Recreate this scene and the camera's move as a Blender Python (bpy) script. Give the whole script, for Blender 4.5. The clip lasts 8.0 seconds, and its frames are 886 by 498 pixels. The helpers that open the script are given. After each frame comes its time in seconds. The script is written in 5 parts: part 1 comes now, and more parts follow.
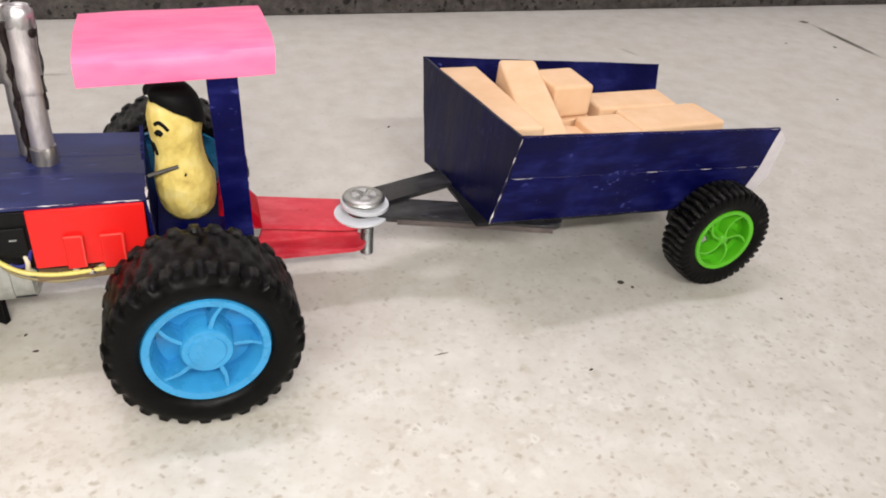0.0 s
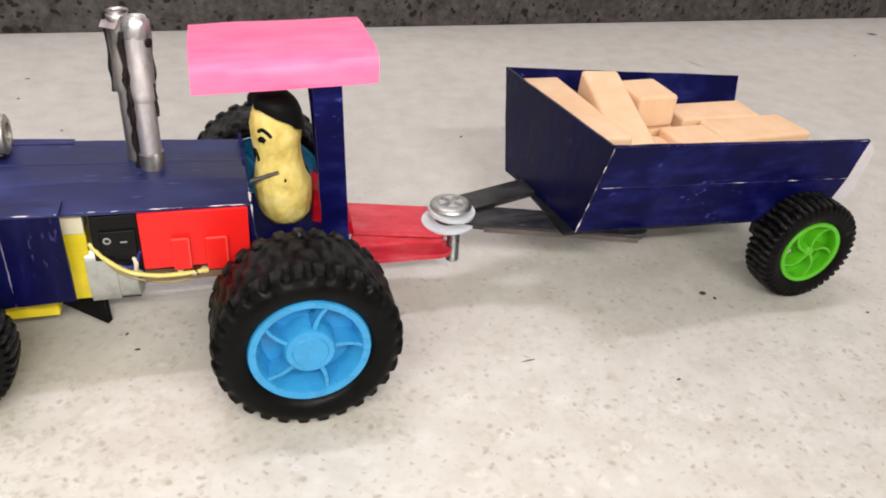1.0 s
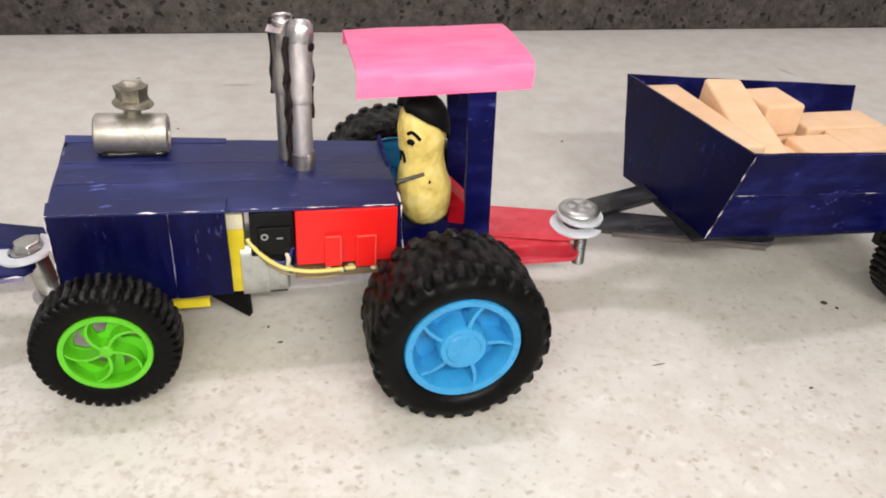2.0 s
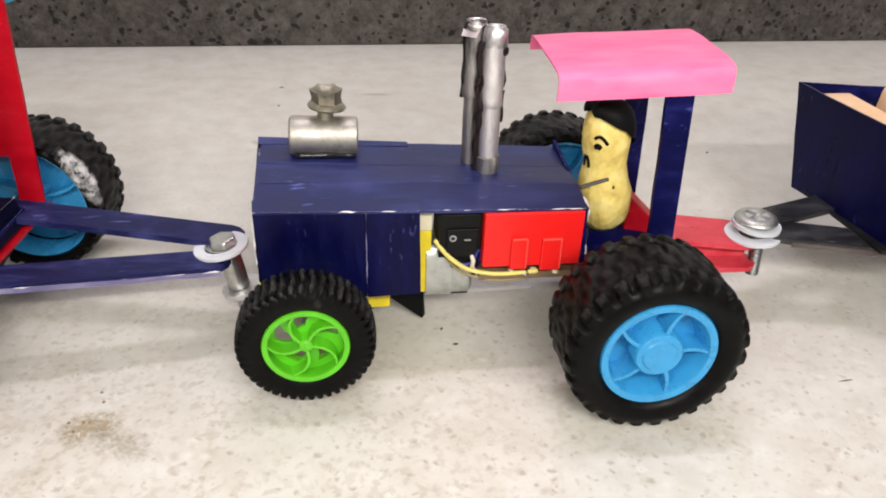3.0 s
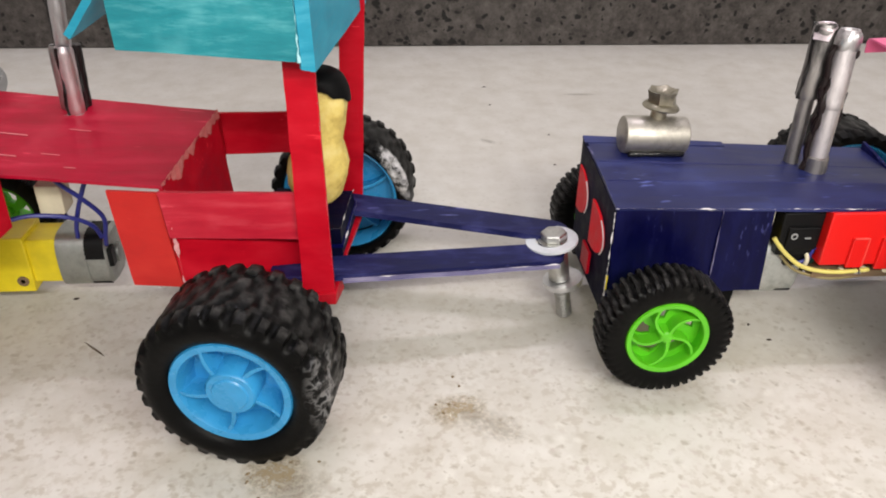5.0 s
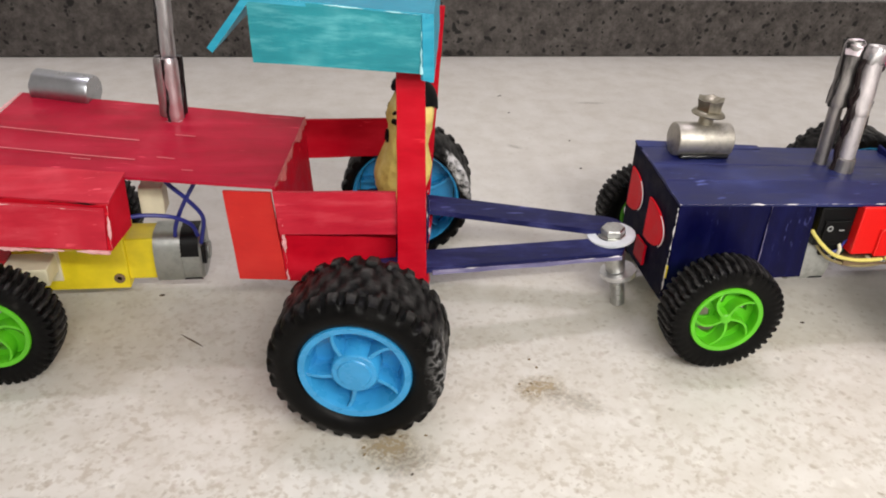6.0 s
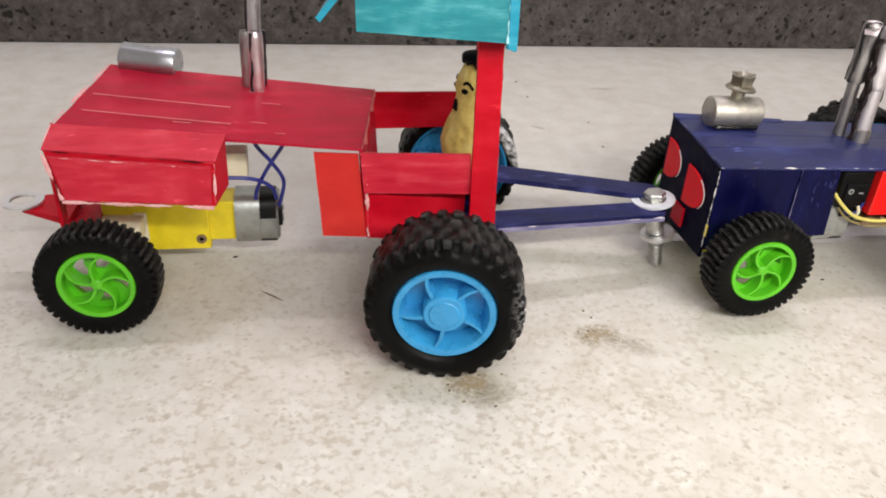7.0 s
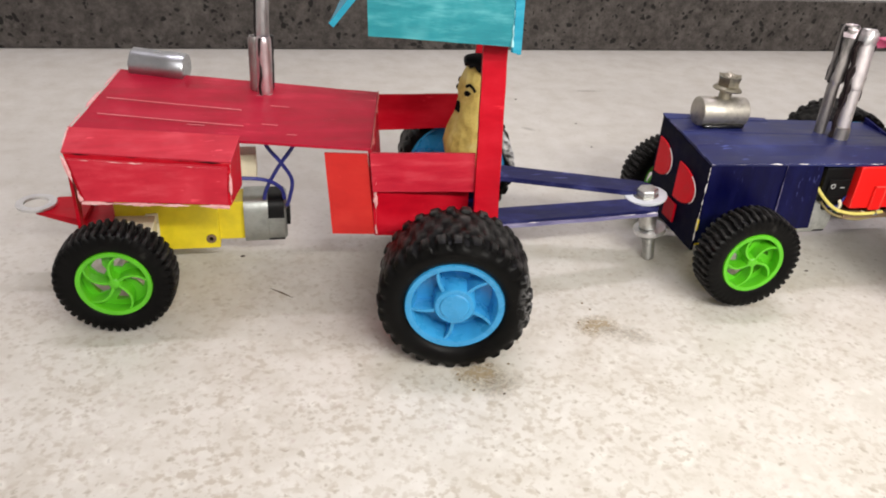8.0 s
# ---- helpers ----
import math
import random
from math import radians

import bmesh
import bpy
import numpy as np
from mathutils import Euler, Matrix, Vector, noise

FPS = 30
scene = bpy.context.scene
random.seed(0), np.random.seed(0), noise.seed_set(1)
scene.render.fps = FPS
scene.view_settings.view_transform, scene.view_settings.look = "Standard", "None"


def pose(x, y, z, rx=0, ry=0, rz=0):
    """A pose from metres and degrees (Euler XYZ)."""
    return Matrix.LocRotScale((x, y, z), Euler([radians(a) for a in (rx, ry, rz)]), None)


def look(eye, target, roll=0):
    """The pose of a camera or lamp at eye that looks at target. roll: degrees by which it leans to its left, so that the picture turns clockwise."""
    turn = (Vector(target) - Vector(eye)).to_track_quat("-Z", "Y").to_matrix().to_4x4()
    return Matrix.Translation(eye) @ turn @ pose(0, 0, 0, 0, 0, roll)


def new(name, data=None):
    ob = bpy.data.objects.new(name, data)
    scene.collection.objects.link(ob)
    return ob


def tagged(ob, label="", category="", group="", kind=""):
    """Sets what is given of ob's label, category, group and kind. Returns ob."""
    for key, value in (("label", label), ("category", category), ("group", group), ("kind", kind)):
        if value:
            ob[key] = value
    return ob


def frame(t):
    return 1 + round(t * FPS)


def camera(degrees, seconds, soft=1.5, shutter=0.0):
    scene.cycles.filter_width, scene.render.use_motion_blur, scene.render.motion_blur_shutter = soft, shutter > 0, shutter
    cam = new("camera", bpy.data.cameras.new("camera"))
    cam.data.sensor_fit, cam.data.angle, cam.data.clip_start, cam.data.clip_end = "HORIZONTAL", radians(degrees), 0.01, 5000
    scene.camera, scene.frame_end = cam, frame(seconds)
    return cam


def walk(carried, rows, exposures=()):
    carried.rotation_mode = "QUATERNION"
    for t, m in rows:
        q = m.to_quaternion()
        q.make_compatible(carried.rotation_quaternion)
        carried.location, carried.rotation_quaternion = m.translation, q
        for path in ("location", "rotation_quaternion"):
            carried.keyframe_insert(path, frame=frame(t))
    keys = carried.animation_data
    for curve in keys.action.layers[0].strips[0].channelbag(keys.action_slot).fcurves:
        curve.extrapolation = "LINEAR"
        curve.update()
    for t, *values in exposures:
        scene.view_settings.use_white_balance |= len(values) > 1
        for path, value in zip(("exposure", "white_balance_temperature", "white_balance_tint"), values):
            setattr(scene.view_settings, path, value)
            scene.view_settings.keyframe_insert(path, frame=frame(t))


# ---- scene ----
cam = camera(58.8, 8.0, 1.9)
PATH = [
    (0, (0.01145, 0.00907, 0.19413), (0.06412, 0.14493, 0.10155), 5.35),
    (0.5, (0.0022, 0.01003, 0.19421), (0.05116, 0.14777, 0.10241), 4.85),
    (1, (-0.00818, 0.01038, 0.19327), (0.03664, 0.15007, 0.10233), 4.35),
    (2.3, (-0.05618, 0.01456, 0.19436), (-0.02384, 0.15721, 0.10397), 3.6),
    (2.5, (-0.062, 0.01491, 0.18963), (-0.03325, 0.1595, 0.10096), 3.1),
    (3, (-0.08604, 0.01818, 0.18877), (-0.06475, 0.16417, 0.10028), 2.1),
    (3.5, (-0.11094, 0.01681, 0.19015), (-0.09732, 0.16382, 0.10191), 0.9),
    (4, (-0.13578, 0.01588, 0.19049), (-0.12698, 0.16344, 0.1026), 0.3),
    (4.5, (-0.16865, 0.01721, 0.18903), (-0.1609, 0.16469, 0.10096), 0.1),
    (4.7, (-0.17957, 0.0184, 0.18963), (-0.17111, 0.16526, 0.10053), 0.4),
    (5.8, (-0.23499, 0.00764, 0.19608), (-0.2137, 0.15435, 0.10879), 2.6),
    (6, (-0.24614, -0.00352, 0.19849), (-0.22436, 0.14329, 0.11146), 2.6),
    (6.5, (-0.27506, -0.02318, 0.19737), (-0.25009, 0.12313, 0.11051), 3.3),
    (7, (-0.29152, -0.03032, 0.19565), (-0.26262, 0.11548, 0.10913), 3.8),
    (7.5, (-0.30207, -0.03676, 0.19737), (-0.27013, 0.10858, 0.11111), 4.0),
    (8, (-0.30675, -0.04038, 0.19806), (-0.27244, 0.10494, 0.11266), 4.1),
]
walk(cam, [(t, look(eye, target, roll)) for t, eye, target, roll in PATH],
     [(0.0, -0.18), (1.0, -0.16), (2.5, -0.17), (3.5, -0.12), (4.5, -0.24), (6.0, -0.26), (7.0, -0.18), (8.0, -0.14)])

# ---- world, lights, exposure ----
world = bpy.data.worlds.new("room_world")
scene.world = world
world.use_nodes = True
world.node_tree.nodes["Background"].inputs[0].default_value = (0.75, 0.80, 0.90, 1)
world.node_tree.nodes["Background"].inputs[1].default_value = 0.05


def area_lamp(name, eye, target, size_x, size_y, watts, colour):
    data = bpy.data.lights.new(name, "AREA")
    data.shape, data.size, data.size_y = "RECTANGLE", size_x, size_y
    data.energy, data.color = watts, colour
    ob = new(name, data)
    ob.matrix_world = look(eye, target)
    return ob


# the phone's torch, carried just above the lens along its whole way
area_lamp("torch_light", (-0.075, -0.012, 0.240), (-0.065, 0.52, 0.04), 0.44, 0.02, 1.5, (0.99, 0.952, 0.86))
# the tube light high on the wall behind the models
area_lamp("tube_and_fill_light", (-0.05, 0.60, 1.90), (-0.05, 0.22, 0.0), 1.15, 0.05, 11.5, (1.015, 0.945, 1.07))
# an added fill light behind the camera; no lamp is known there
area_lamp("tube_and_fill_light", (0.2, -2.5, 2.1), (0.0, 0.0, 0.3), 1.15, 0.05, 43.0, (1.0, 0.968, 0.975))

# ---- materials ----
MM = 0.00086  # the drawing unit, in metres


def material(name, base, rough=0.6, metal=0.0, spec=0.4):
    m = bpy.data.materials.new(name)
    m.use_nodes = True
    b = m.node_tree.nodes["Principled BSDF"]
    b.inputs["Base Color"].default_value = (*base, 1)
    b.inputs["Roughness"].default_value = rough
    b.inputs["Metallic"].default_value = metal
    b.inputs["Specular IOR Level"].default_value = spec
    return m


def nd(m, kind, **values):
    n = m.node_tree.nodes.new(kind)
    for k, v in values.items():
        n.inputs[k.replace("_", " ")].default_value = v
    return n


def wire(m, a, out, b, inp):
    m.node_tree.links.new(a.outputs[out], b.inputs[inp])


def ramp(m, source, out, stops):
    r = m.node_tree.nodes.new("ShaderNodeValToRGB")
    while len(r.color_ramp.elements) < len(stops):
        r.color_ramp.elements.new(0.5)
    for e, (at, c) in zip(r.color_ramp.elements, stops):
        e.position, e.color = at, (*c, 1)
    wire(m, source, out, r, "Fac")
    return r


def mixed(m, fac, fac_out, a, a_out, b, b_out, blend="MIX"):
    n = m.node_tree.nodes.new("ShaderNodeMix")
    n.data_type, n.blend_type = "RGBA", blend
    if fac is None:
        n.inputs[0].default_value = fac_out
    else:
        wire(m, fac, fac_out, n, 0)
    for node, out, slot in ((a, a_out, 6), (b, b_out, 7)):
        if node is None:
            n.inputs[slot].default_value = (*out, 1)
        else:
            m.node_tree.links.new(node.outputs[out], n.inputs[slot])
    return n


def coords(m, scale=(1, 1, 1), turn=(0, 0, 0)):
    c = m.node_tree.nodes.new("ShaderNodeTexCoord")
    p = nd(m, "ShaderNodeMapping", Scale=scale, Rotation=turn)
    wire(m, c, "Object", p, "Vector")
    return p


def noise_tex(m, where, scale, detail=4.0, rough=0.55):
    n = nd(m, "ShaderNodeTexNoise", Scale=scale, Detail=detail, Roughness=rough)
    wire(m, where, "Vector", n, "Vector")
    return n


def voronoi(m, where, scale, feature="F1", out_random=1.0):
    n = nd(m, "ShaderNodeTexVoronoi", Scale=scale, Randomness=out_random)
    n.feature = feature
    wire(m, where, "Vector", n, "Vector")
    return n


def bump(m, source, out, strength, distance):
    b = nd(m, "ShaderNodeBump", Strength=strength, Distance=distance)
    wire(m, source, out, b, "Height")
    wire(m, b, "Normal", m.node_tree.nodes["Principled BSDF"], "Normal")
    return b


def bsdf(m):
    return m.node_tree.nodes["Principled BSDF"]


def brushed_card(name, dark, mid, light, stretch=(50, 150, 150), rough=0.5, spec=0.35, fleck=None, rare=0.54, blots=55.0):
    """Card painted by hand: streaks of the brush, thin and thick paint, specks of bare paper."""
    m = material(name, mid, rough, 0, spec)
    streak = noise_tex(m, coords(m, stretch), 1.0, 5.0, 0.65)
    blot = noise_tex(m, coords(m), blots, 3.0)
    c1 = ramp(m, streak, "Fac", [(0.22, dark), (0.50, mid), (0.84, light)])
    c2 = ramp(m, blot, "Fac", [(0.30, dark), (0.55, mid), (0.80, light)])
    both = mixed(m, None, 0.40, c1, "Color", c2, "Color")
    speck = noise_tex(m, coords(m, (0.35, 1, 1)), 700.0, 2.0)
    s = ramp(m, speck, "Fac", [(0.74, (0, 0, 0)), (0.80, (0.55, 0.55, 0.55))])
    out = mixed(m, s, "Color", both, 2, None, light)
    if fleck:
        # dashes where the brush skipped, in loose groups
        dash = noise_tex(m, coords(m, fleck), 1.0, 2.0, 0.5)
        group = noise_tex(m, coords(m), 38.0, 2.0)
        d = ramp(m, dash, "Fac", [(0.62, (0, 0, 0)), (0.70, (0.8, 0.8, 0.8))])
        g = ramp(m, group, "Fac", [(rare, (0, 0, 0)), (rare + 0.14, (1, 1, 1))])
        where = mixed(m, None, 1.0, d, "Color", g, "Color", "MULTIPLY")
        out = mixed(m, where, 2, out, 2, None, tuple(0.03 + 1.5 * v for v in light))
    m.node_tree.links.new(out.outputs[2], bsdf(m).inputs["Base Color"])
    rr = ramp(m, streak, "Fac", [(0.3, (rough - 0.1,) * 3), (0.7, (rough + 0.15,) * 3)])
    wire(m, rr, "Color", bsdf(m), "Roughness")
    bump(m, streak, "Fac", 0.35, 0.0004)
    return m


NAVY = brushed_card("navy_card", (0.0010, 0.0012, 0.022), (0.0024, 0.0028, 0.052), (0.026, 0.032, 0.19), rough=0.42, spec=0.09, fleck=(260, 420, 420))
# the same navy with upright strokes, darkened in colour for faces in shade
NAVY_SHADED_SIDE = brushed_card("navy_shaded_side_card", (0.0007, 0.0008, 0.012), (0.0014, 0.0016, 0.032), (0.009, 0.011, 0.085), (170, 170, 38), 0.36, 0.14, (700, 700, 230), 0.50)
# the same navy made paler, with the hood's sheen put into the colour
NAVY_LIT_TOP = brushed_card("navy_lit_top_card", (0.0018, 0.0034, 0.036), (0.0048, 0.0090, 0.080), (0.060, 0.082, 0.29), (16, 70, 70), 0.44, 0.52, (110, 520, 520), 0.54, 24.0)
NAVY_STICK = brushed_card("navy_stick", (0.003, 0.0038, 0.032), (0.0068, 0.0085, 0.062), (0.075, 0.080, 0.25), (50, 210, 210), 0.5, 0.2, (130, 600, 600))
# near-black navy: the seat's own colour, and the front panel's shade as colour
NAVY_SEAT_SHADED_FRONT = brushed_card("navy_seat_shaded_front_card", (0.0006, 0.0006, 0.007), (0.0012, 0.0013, 0.014), (0.006, 0.007, 0.04), rough=0.55, spec=0.08)
BLACK_CARD = brushed_card("black_card", (0.003, 0.003, 0.004), (0.007, 0.007, 0.008), (0.035, 0.035, 0.04), rough=0.5, spec=0.2)
BLACK_STICK = brushed_card("black_painted_stick", (0.006, 0.006, 0.007), (0.014, 0.014, 0.016), (0.09, 0.09, 0.10), (40, 110, 110), 0.34, 0.5, (120, 420, 420))
RED = brushed_card("red_card", (0.30, 0.0015, 0.009), (0.46, 0.0030, 0.014), (0.60, 0.016, 0.034), rough=0.40, spec=0.13, fleck=(150, 620, 620), rare=0.58)
# the same red, darkened in colour for how light falls on the hood
RED_SHADED_TOP = brushed_card("red_shaded_top_card", (0.26, 0.002, 0.014), (0.39, 0.0045, 0.028), (0.58, 0.045, 0.080), (26, 150, 150), 0.40, 0.17, (90, 620, 620), 0.56)
# the same red made paler, its gloss from one side mixed into the colour
RED_SHEEN = brushed_card("red_sheen_card", (0.36, 0.005, 0.020), (0.50, 0.014, 0.034), (0.67, 0.085, 0.115), (40, 260, 260), 0.46, 0.34, (160, 520, 520), 0.54)
ORANGE_RED = brushed_card("orange_red_card", (0.46, 0.010, 0.009), (0.57, 0.019, 0.015), (0.68, 0.05, 0.035), rough=0.5)
CYAN = brushed_card("cyan_card", (0.005, 0.15, 0.195), (0.013, 0.232, 0.277), (0.15, 0.50, 0.55), (50, 380, 380), 0.46, 0.45)
SKY_BLUE = brushed_card("sky_blue_card", (0.008, 0.20, 0.31), (0.016, 0.285, 0.425), (0.12, 0.47, 0.60), (60, 60, 300), 0.5)
PAPER = brushed_card("bare_paper", (0.60, 0.56, 0.58), (0.74, 0.70, 0.72), (0.85, 0.82, 0.83), rough=0.8, spec=0.2)
SCORED_RED = brushed_card("scored_red_paint", (0.50, 0.09, 0.10), (0.62, 0.20, 0.22), (0.74, 0.40, 0.41), (60, 300, 300), 0.7, 0.2)
TORN_RED = brushed_card("torn_pink_paper", (0.62, 0.20, 0.21), (0.74, 0.40, 0.40), (0.85, 0.66, 0.65), (300, 300, 300), 0.8, 0.2)
TORN_DULL = brushed_card("torn_red_paper", (0.45, 0.07, 0.075), (0.56, 0.15, 0.145), (0.72, 0.36, 0.34), (300, 300, 300), 0.8, 0.2)
PALE_CYAN = brushed_card("worn_cyan_edge", (0.20, 0.55, 0.62), (0.42, 0.72, 0.78), (0.66, 0.84, 0.87), (300, 300, 300), 0.7, 0.2)
BARE_LILAC = brushed_card("bare_lilac_edge", (0.08, 0.075, 0.17), (0.17, 0.155, 0.28), (0.42, 0.39, 0.51), (60, 300, 300), 0.7, 0.2)
# colour of the shadow below the trailer's drawbar
SHADOW_BROWN = brushed_card("brown_shadow_strip", (0.05, 0.042, 0.040), (0.10, 0.082, 0.078), (0.20, 0.165, 0.155), (60, 300, 300), 0.7, 0.2)
FELT_RED = brushed_card("wet_red_stick", (0.46, 0.012, 0.03), (0.64, 0.045, 0.07), (0.86, 0.26, 0.28), (60, 130, 130), 0.35)
RED_BOX = material("red_plastic", (0.72, 0.012, 0.010), 0.35)
LAMP_RED = brushed_card("bright_red_card", (0.62, 0.004, 0.010), (0.76, 0.007, 0.018), (0.82, 0.03, 0.045), rough=0.5, spec=0.18)
PINK_GLINT = material("pink_edge_glint", (0.80, 0.07, 0.055), 0.4)


def pink_sheet():
    m = material("pink_sheet", (0.9, 0.2, 0.4), 0.48, 0, 0.35)
    n = noise_tex(m, coords(m, (1, 3, 3)), 40.0, 3.0)
    c = ramp(m, n, "Fac", [(0.3, (0.84, 0.125, 0.29)), (0.7, (0.92, 0.215, 0.40))])
    wire(m, c, "Color", bsdf(m), "Base Color")
    bump(m, n, "Fac", 0.2, 0.0008)
    return m


PINK = pink_sheet()


def rubber(name, spec, gloss, tread, spot=None, dense=0.44, dust_and_glint=0.036):
    """Dusty black rubber, uneven in places. tread: the radius from which light and grey dirt are painted on its blocks.
    spot: a patch of rubbed-on chalk, as its angle, radius and depth on the tyre, its three half sizes and its strength.
    """
    m = material(name, (0.005, 0.005, 0.005), 0.55, 0, spec)
    n = noise_tex(m, coords(m), 90.0, 6.0, 0.7)
    out = ramp(m, n, "Fac", [(0.40, (0.0007, 0.0007, 0.0007)), (0.62, (0.0026, 0.0024, 0.0023)), (0.84, (0.045, 0.042, 0.039))])
    place = m.node_tree.nodes.new("ShaderNodeTexCoord")
    axes = m.node_tree.nodes.new("ShaderNodeSeparateXYZ")
    flat = m.node_tree.nodes.new("ShaderNodeCombineXYZ")
    wire(m, place, "Object", axes, "Vector")
    wire(m, axes, "X", flat, "X")
    wire(m, axes, "Z", flat, "Z")
    reach = m.node_tree.nodes.new("ShaderNodeVectorMath")
    reach.operation = "LENGTH"
    wire(m, flat, "Vector", reach, 0)
    # light caught by the dirty tread blocks is put into their colour
    edge = nd(m, "ShaderNodeMapRange", From_Min=tread * MM, From_Max=(tread + 1.0) * MM, To_Min=0.0, To_Max=1.0)
    wire(m, reach, "Value", edge, "Value")
    grit = ramp(m, noise_tex(m, coords(m), 240.0, 4.0, 0.7), "Fac", [(0.36, (0, 0, 0)), (0.66, (1, 1, 1))])
    dust_glint_mask = mixed(m, edge, "Result", None, (0, 0, 0), grit, "Color")
    out, slot = mixed(m, dust_glint_mask, 2, out, "Color", None, (dust_and_glint, 0.95 * dust_and_glint, 0.92 * dust_and_glint)), 2
    if spot:
        angle, radius, depth, half, strength = spot
        c = m.node_tree.nodes.new("ShaderNodeTexCoord")
        turned = nd(m, "ShaderNodeMapping", Rotation=(0, radians(angle), 0))
        wire(m, c, "Object", turned, "Vector")
        size = tuple(1 / (h * MM) for h in half)
        moved = nd(m, "ShaderNodeMapping", Location=(-radius * MM * size[0], -depth * MM * size[1], 0), Scale=size)
        wire(m, turned, "Vector", moved, "Vector")
        far = m.node_tree.nodes.new("ShaderNodeVectorMath")
        far.operation = "LENGTH"
        wire(m, moved, "Vector", far, 0)
        inside = nd(m, "ShaderNodeMapRange", From_Min=0.25, From_Max=1.0, To_Min=strength, To_Max=0.0)
        wire(m, far, "Value", inside, "Value")
        smear = noise_tex(m, coords(m), 150.0, 5.0, 0.7)
        lines = noise_tex(m, coords(m, (1, 0.5, 1)), 140.0, 3.0, 0.6)
        a = ramp(m, smear, "Fac", [(dense, (0, 0, 0)), (dense + 0.15, (1, 1, 1))])
        b = ramp(m, lines, "Fac", [(0.435, (0.02, 0.02, 0.02)), (0.49, (0.65, 0.65, 0.65)), (0.545, (0.02, 0.02, 0.02))])
        both = mixed(m, None, 1.0, a, "Color", b, "Color", "LIGHTEN")
        grey = mixed(m, inside, "Result", None, (0, 0, 0), None, (1, 1, 1))
        where = mixed(m, None, 1.0, both, 2, grey, 2, "MULTIPLY")
        out, slot = mixed(m, where, 2, out, 2, None, (0.52, 0.51, 0.51)), 2
    m.node_tree.links.new(out.outputs[slot], bsdf(m).inputs["Base Color"])
    r = ramp(m, n, "Fac", [(0.3, (gloss,) * 3), (0.75, (0.7,) * 3)])
    wire(m, r, "Color", bsdf(m), "Roughness")
    fine = noise_tex(m, coords(m), 420.0, 4.0)
    bump(m, fine, "Fac", 0.35, 0.0004)
    return m


RUBBER = rubber("tyre_rubber", 0.12, 0.25, 35.0)
RUBBER_SMALL = rubber("small_tyre_rubber", 0.12, 0.25, 25.6)
RUBBER_CHALKED = rubber("chalk_marked_tyre_rubber", 0.12, 0.25, 35.0, (-121, 36.0, 6.0, (10.0, 15.0, 25.0), 0.72), 0.56, 0.062)
RUBBER_RUBBED = rubber("chalk_rubbed_tyre_rubber", 0.12, 0.25, 35.0, (150, 34.0, 31.0, (5.5, 8.0, 19.0), 2.2))


def plastic(name, base, rough=0.3, spec=0.5):
    m = material(name, base, rough, 0, spec)
    n = noise_tex(m, coords(m), 120.0, 4.0)
    c = ramp(m, n, "Fac", [(0.3, tuple(v * 0.86 for v in base)), (0.7, tuple(min(1, v * 1.08) for v in base))])
    wire(m, c, "Color", bsdf(m), "Base Color")
    r = ramp(m, n, "Fac", [(0.3, (rough - 0.06,) * 3), (0.7, (rough + 0.14,) * 3)])
    wire(m, r, "Color", bsdf(m), "Roughness")
    return m


BLUE_PLASTIC = plastic("blue_plastic", (0.034, 0.29, 0.59), 0.25)
GREEN_PLASTIC = plastic("green_plastic", (0.10, 0.49, 0.012), 0.35)
YELLOW_PLASTIC = plastic("yellow_plastic", (0.78, 0.62, 0.015), 0.38)
BLACK_PLASTIC = plastic("black_plastic", (0.003, 0.003, 0.0035), 0.4, 0.2)
WHITE_PLASTIC = plastic("white_plastic", (0.60, 0.62, 0.66), 0.35)
CREAM = plastic("cream_plastic", (0.72, 0.66, 0.48), 0.5)


def metal(name, base, rough, stretch=(1, 1, 1), depth=0.0006, grime=0.5):
    m = material(name, base, rough, 1.0)
    n = noise_tex(m, coords(m, stretch), 160.0, 5.0, 0.65)
    c = ramp(m, n, "Fac", [(0.28, tuple(v * grime for v in base)), (0.52, base), (0.8, tuple(min(1, v * 1.15) for v in base))])
    wire(m, c, "Color", bsdf(m), "Base Color")
    r = ramp(m, n, "Fac", [(0.3, (rough + 0.15,) * 3), (0.7, (rough - 0.05,) * 3)])
    wire(m, r, "Color", bsdf(m), "Roughness")
    bump(m, n, "Fac", 0.4, depth)
    return m


STEEL = metal("dull_steel", (0.52, 0.52, 0.50), 0.36, grime=0.6)
GREY_STEEL = metal("grey_steel", (0.30, 0.31, 0.31), 0.38, grime=0.5)
ZINC = metal("zinc_washer", (0.74, 0.74, 0.75), 0.42, grime=0.85)
BRASSY = metal("nickel_plate", (0.50, 0.47, 0.42), 0.48, depth=0.0003, grime=0.6)
BOLT_BROWN = metal("tarnished_bolt", (0.36, 0.33, 0.26), 0.34, depth=0.0003, grime=0.5)
GLOSSY_BLACK = material("glossy_black_glue", (0.004, 0.004, 0.006), 0.12, 0, 0.5)
FOIL = metal("silver_foil", (0.58, 0.57, 0.59), 0.31, (1, 1, 0.2), 0.0006, 0.4)
FOIL_DULL = metal("dull_foil", (0.70, 0.66, 0.68), 0.52, (1, 1, 0.25), 0.0007, 0.3)
FOIL_DARK = metal("creased_foil", (0.05, 0.048, 0.05), 0.4, (1, 1, 0.25), 0.0015, 0.3)
FOIL_GREY = metal("grey_foil", (0.37, 0.35, 0.345), 0.44, (1, 1, 0.25), 0.0012, 0.25)
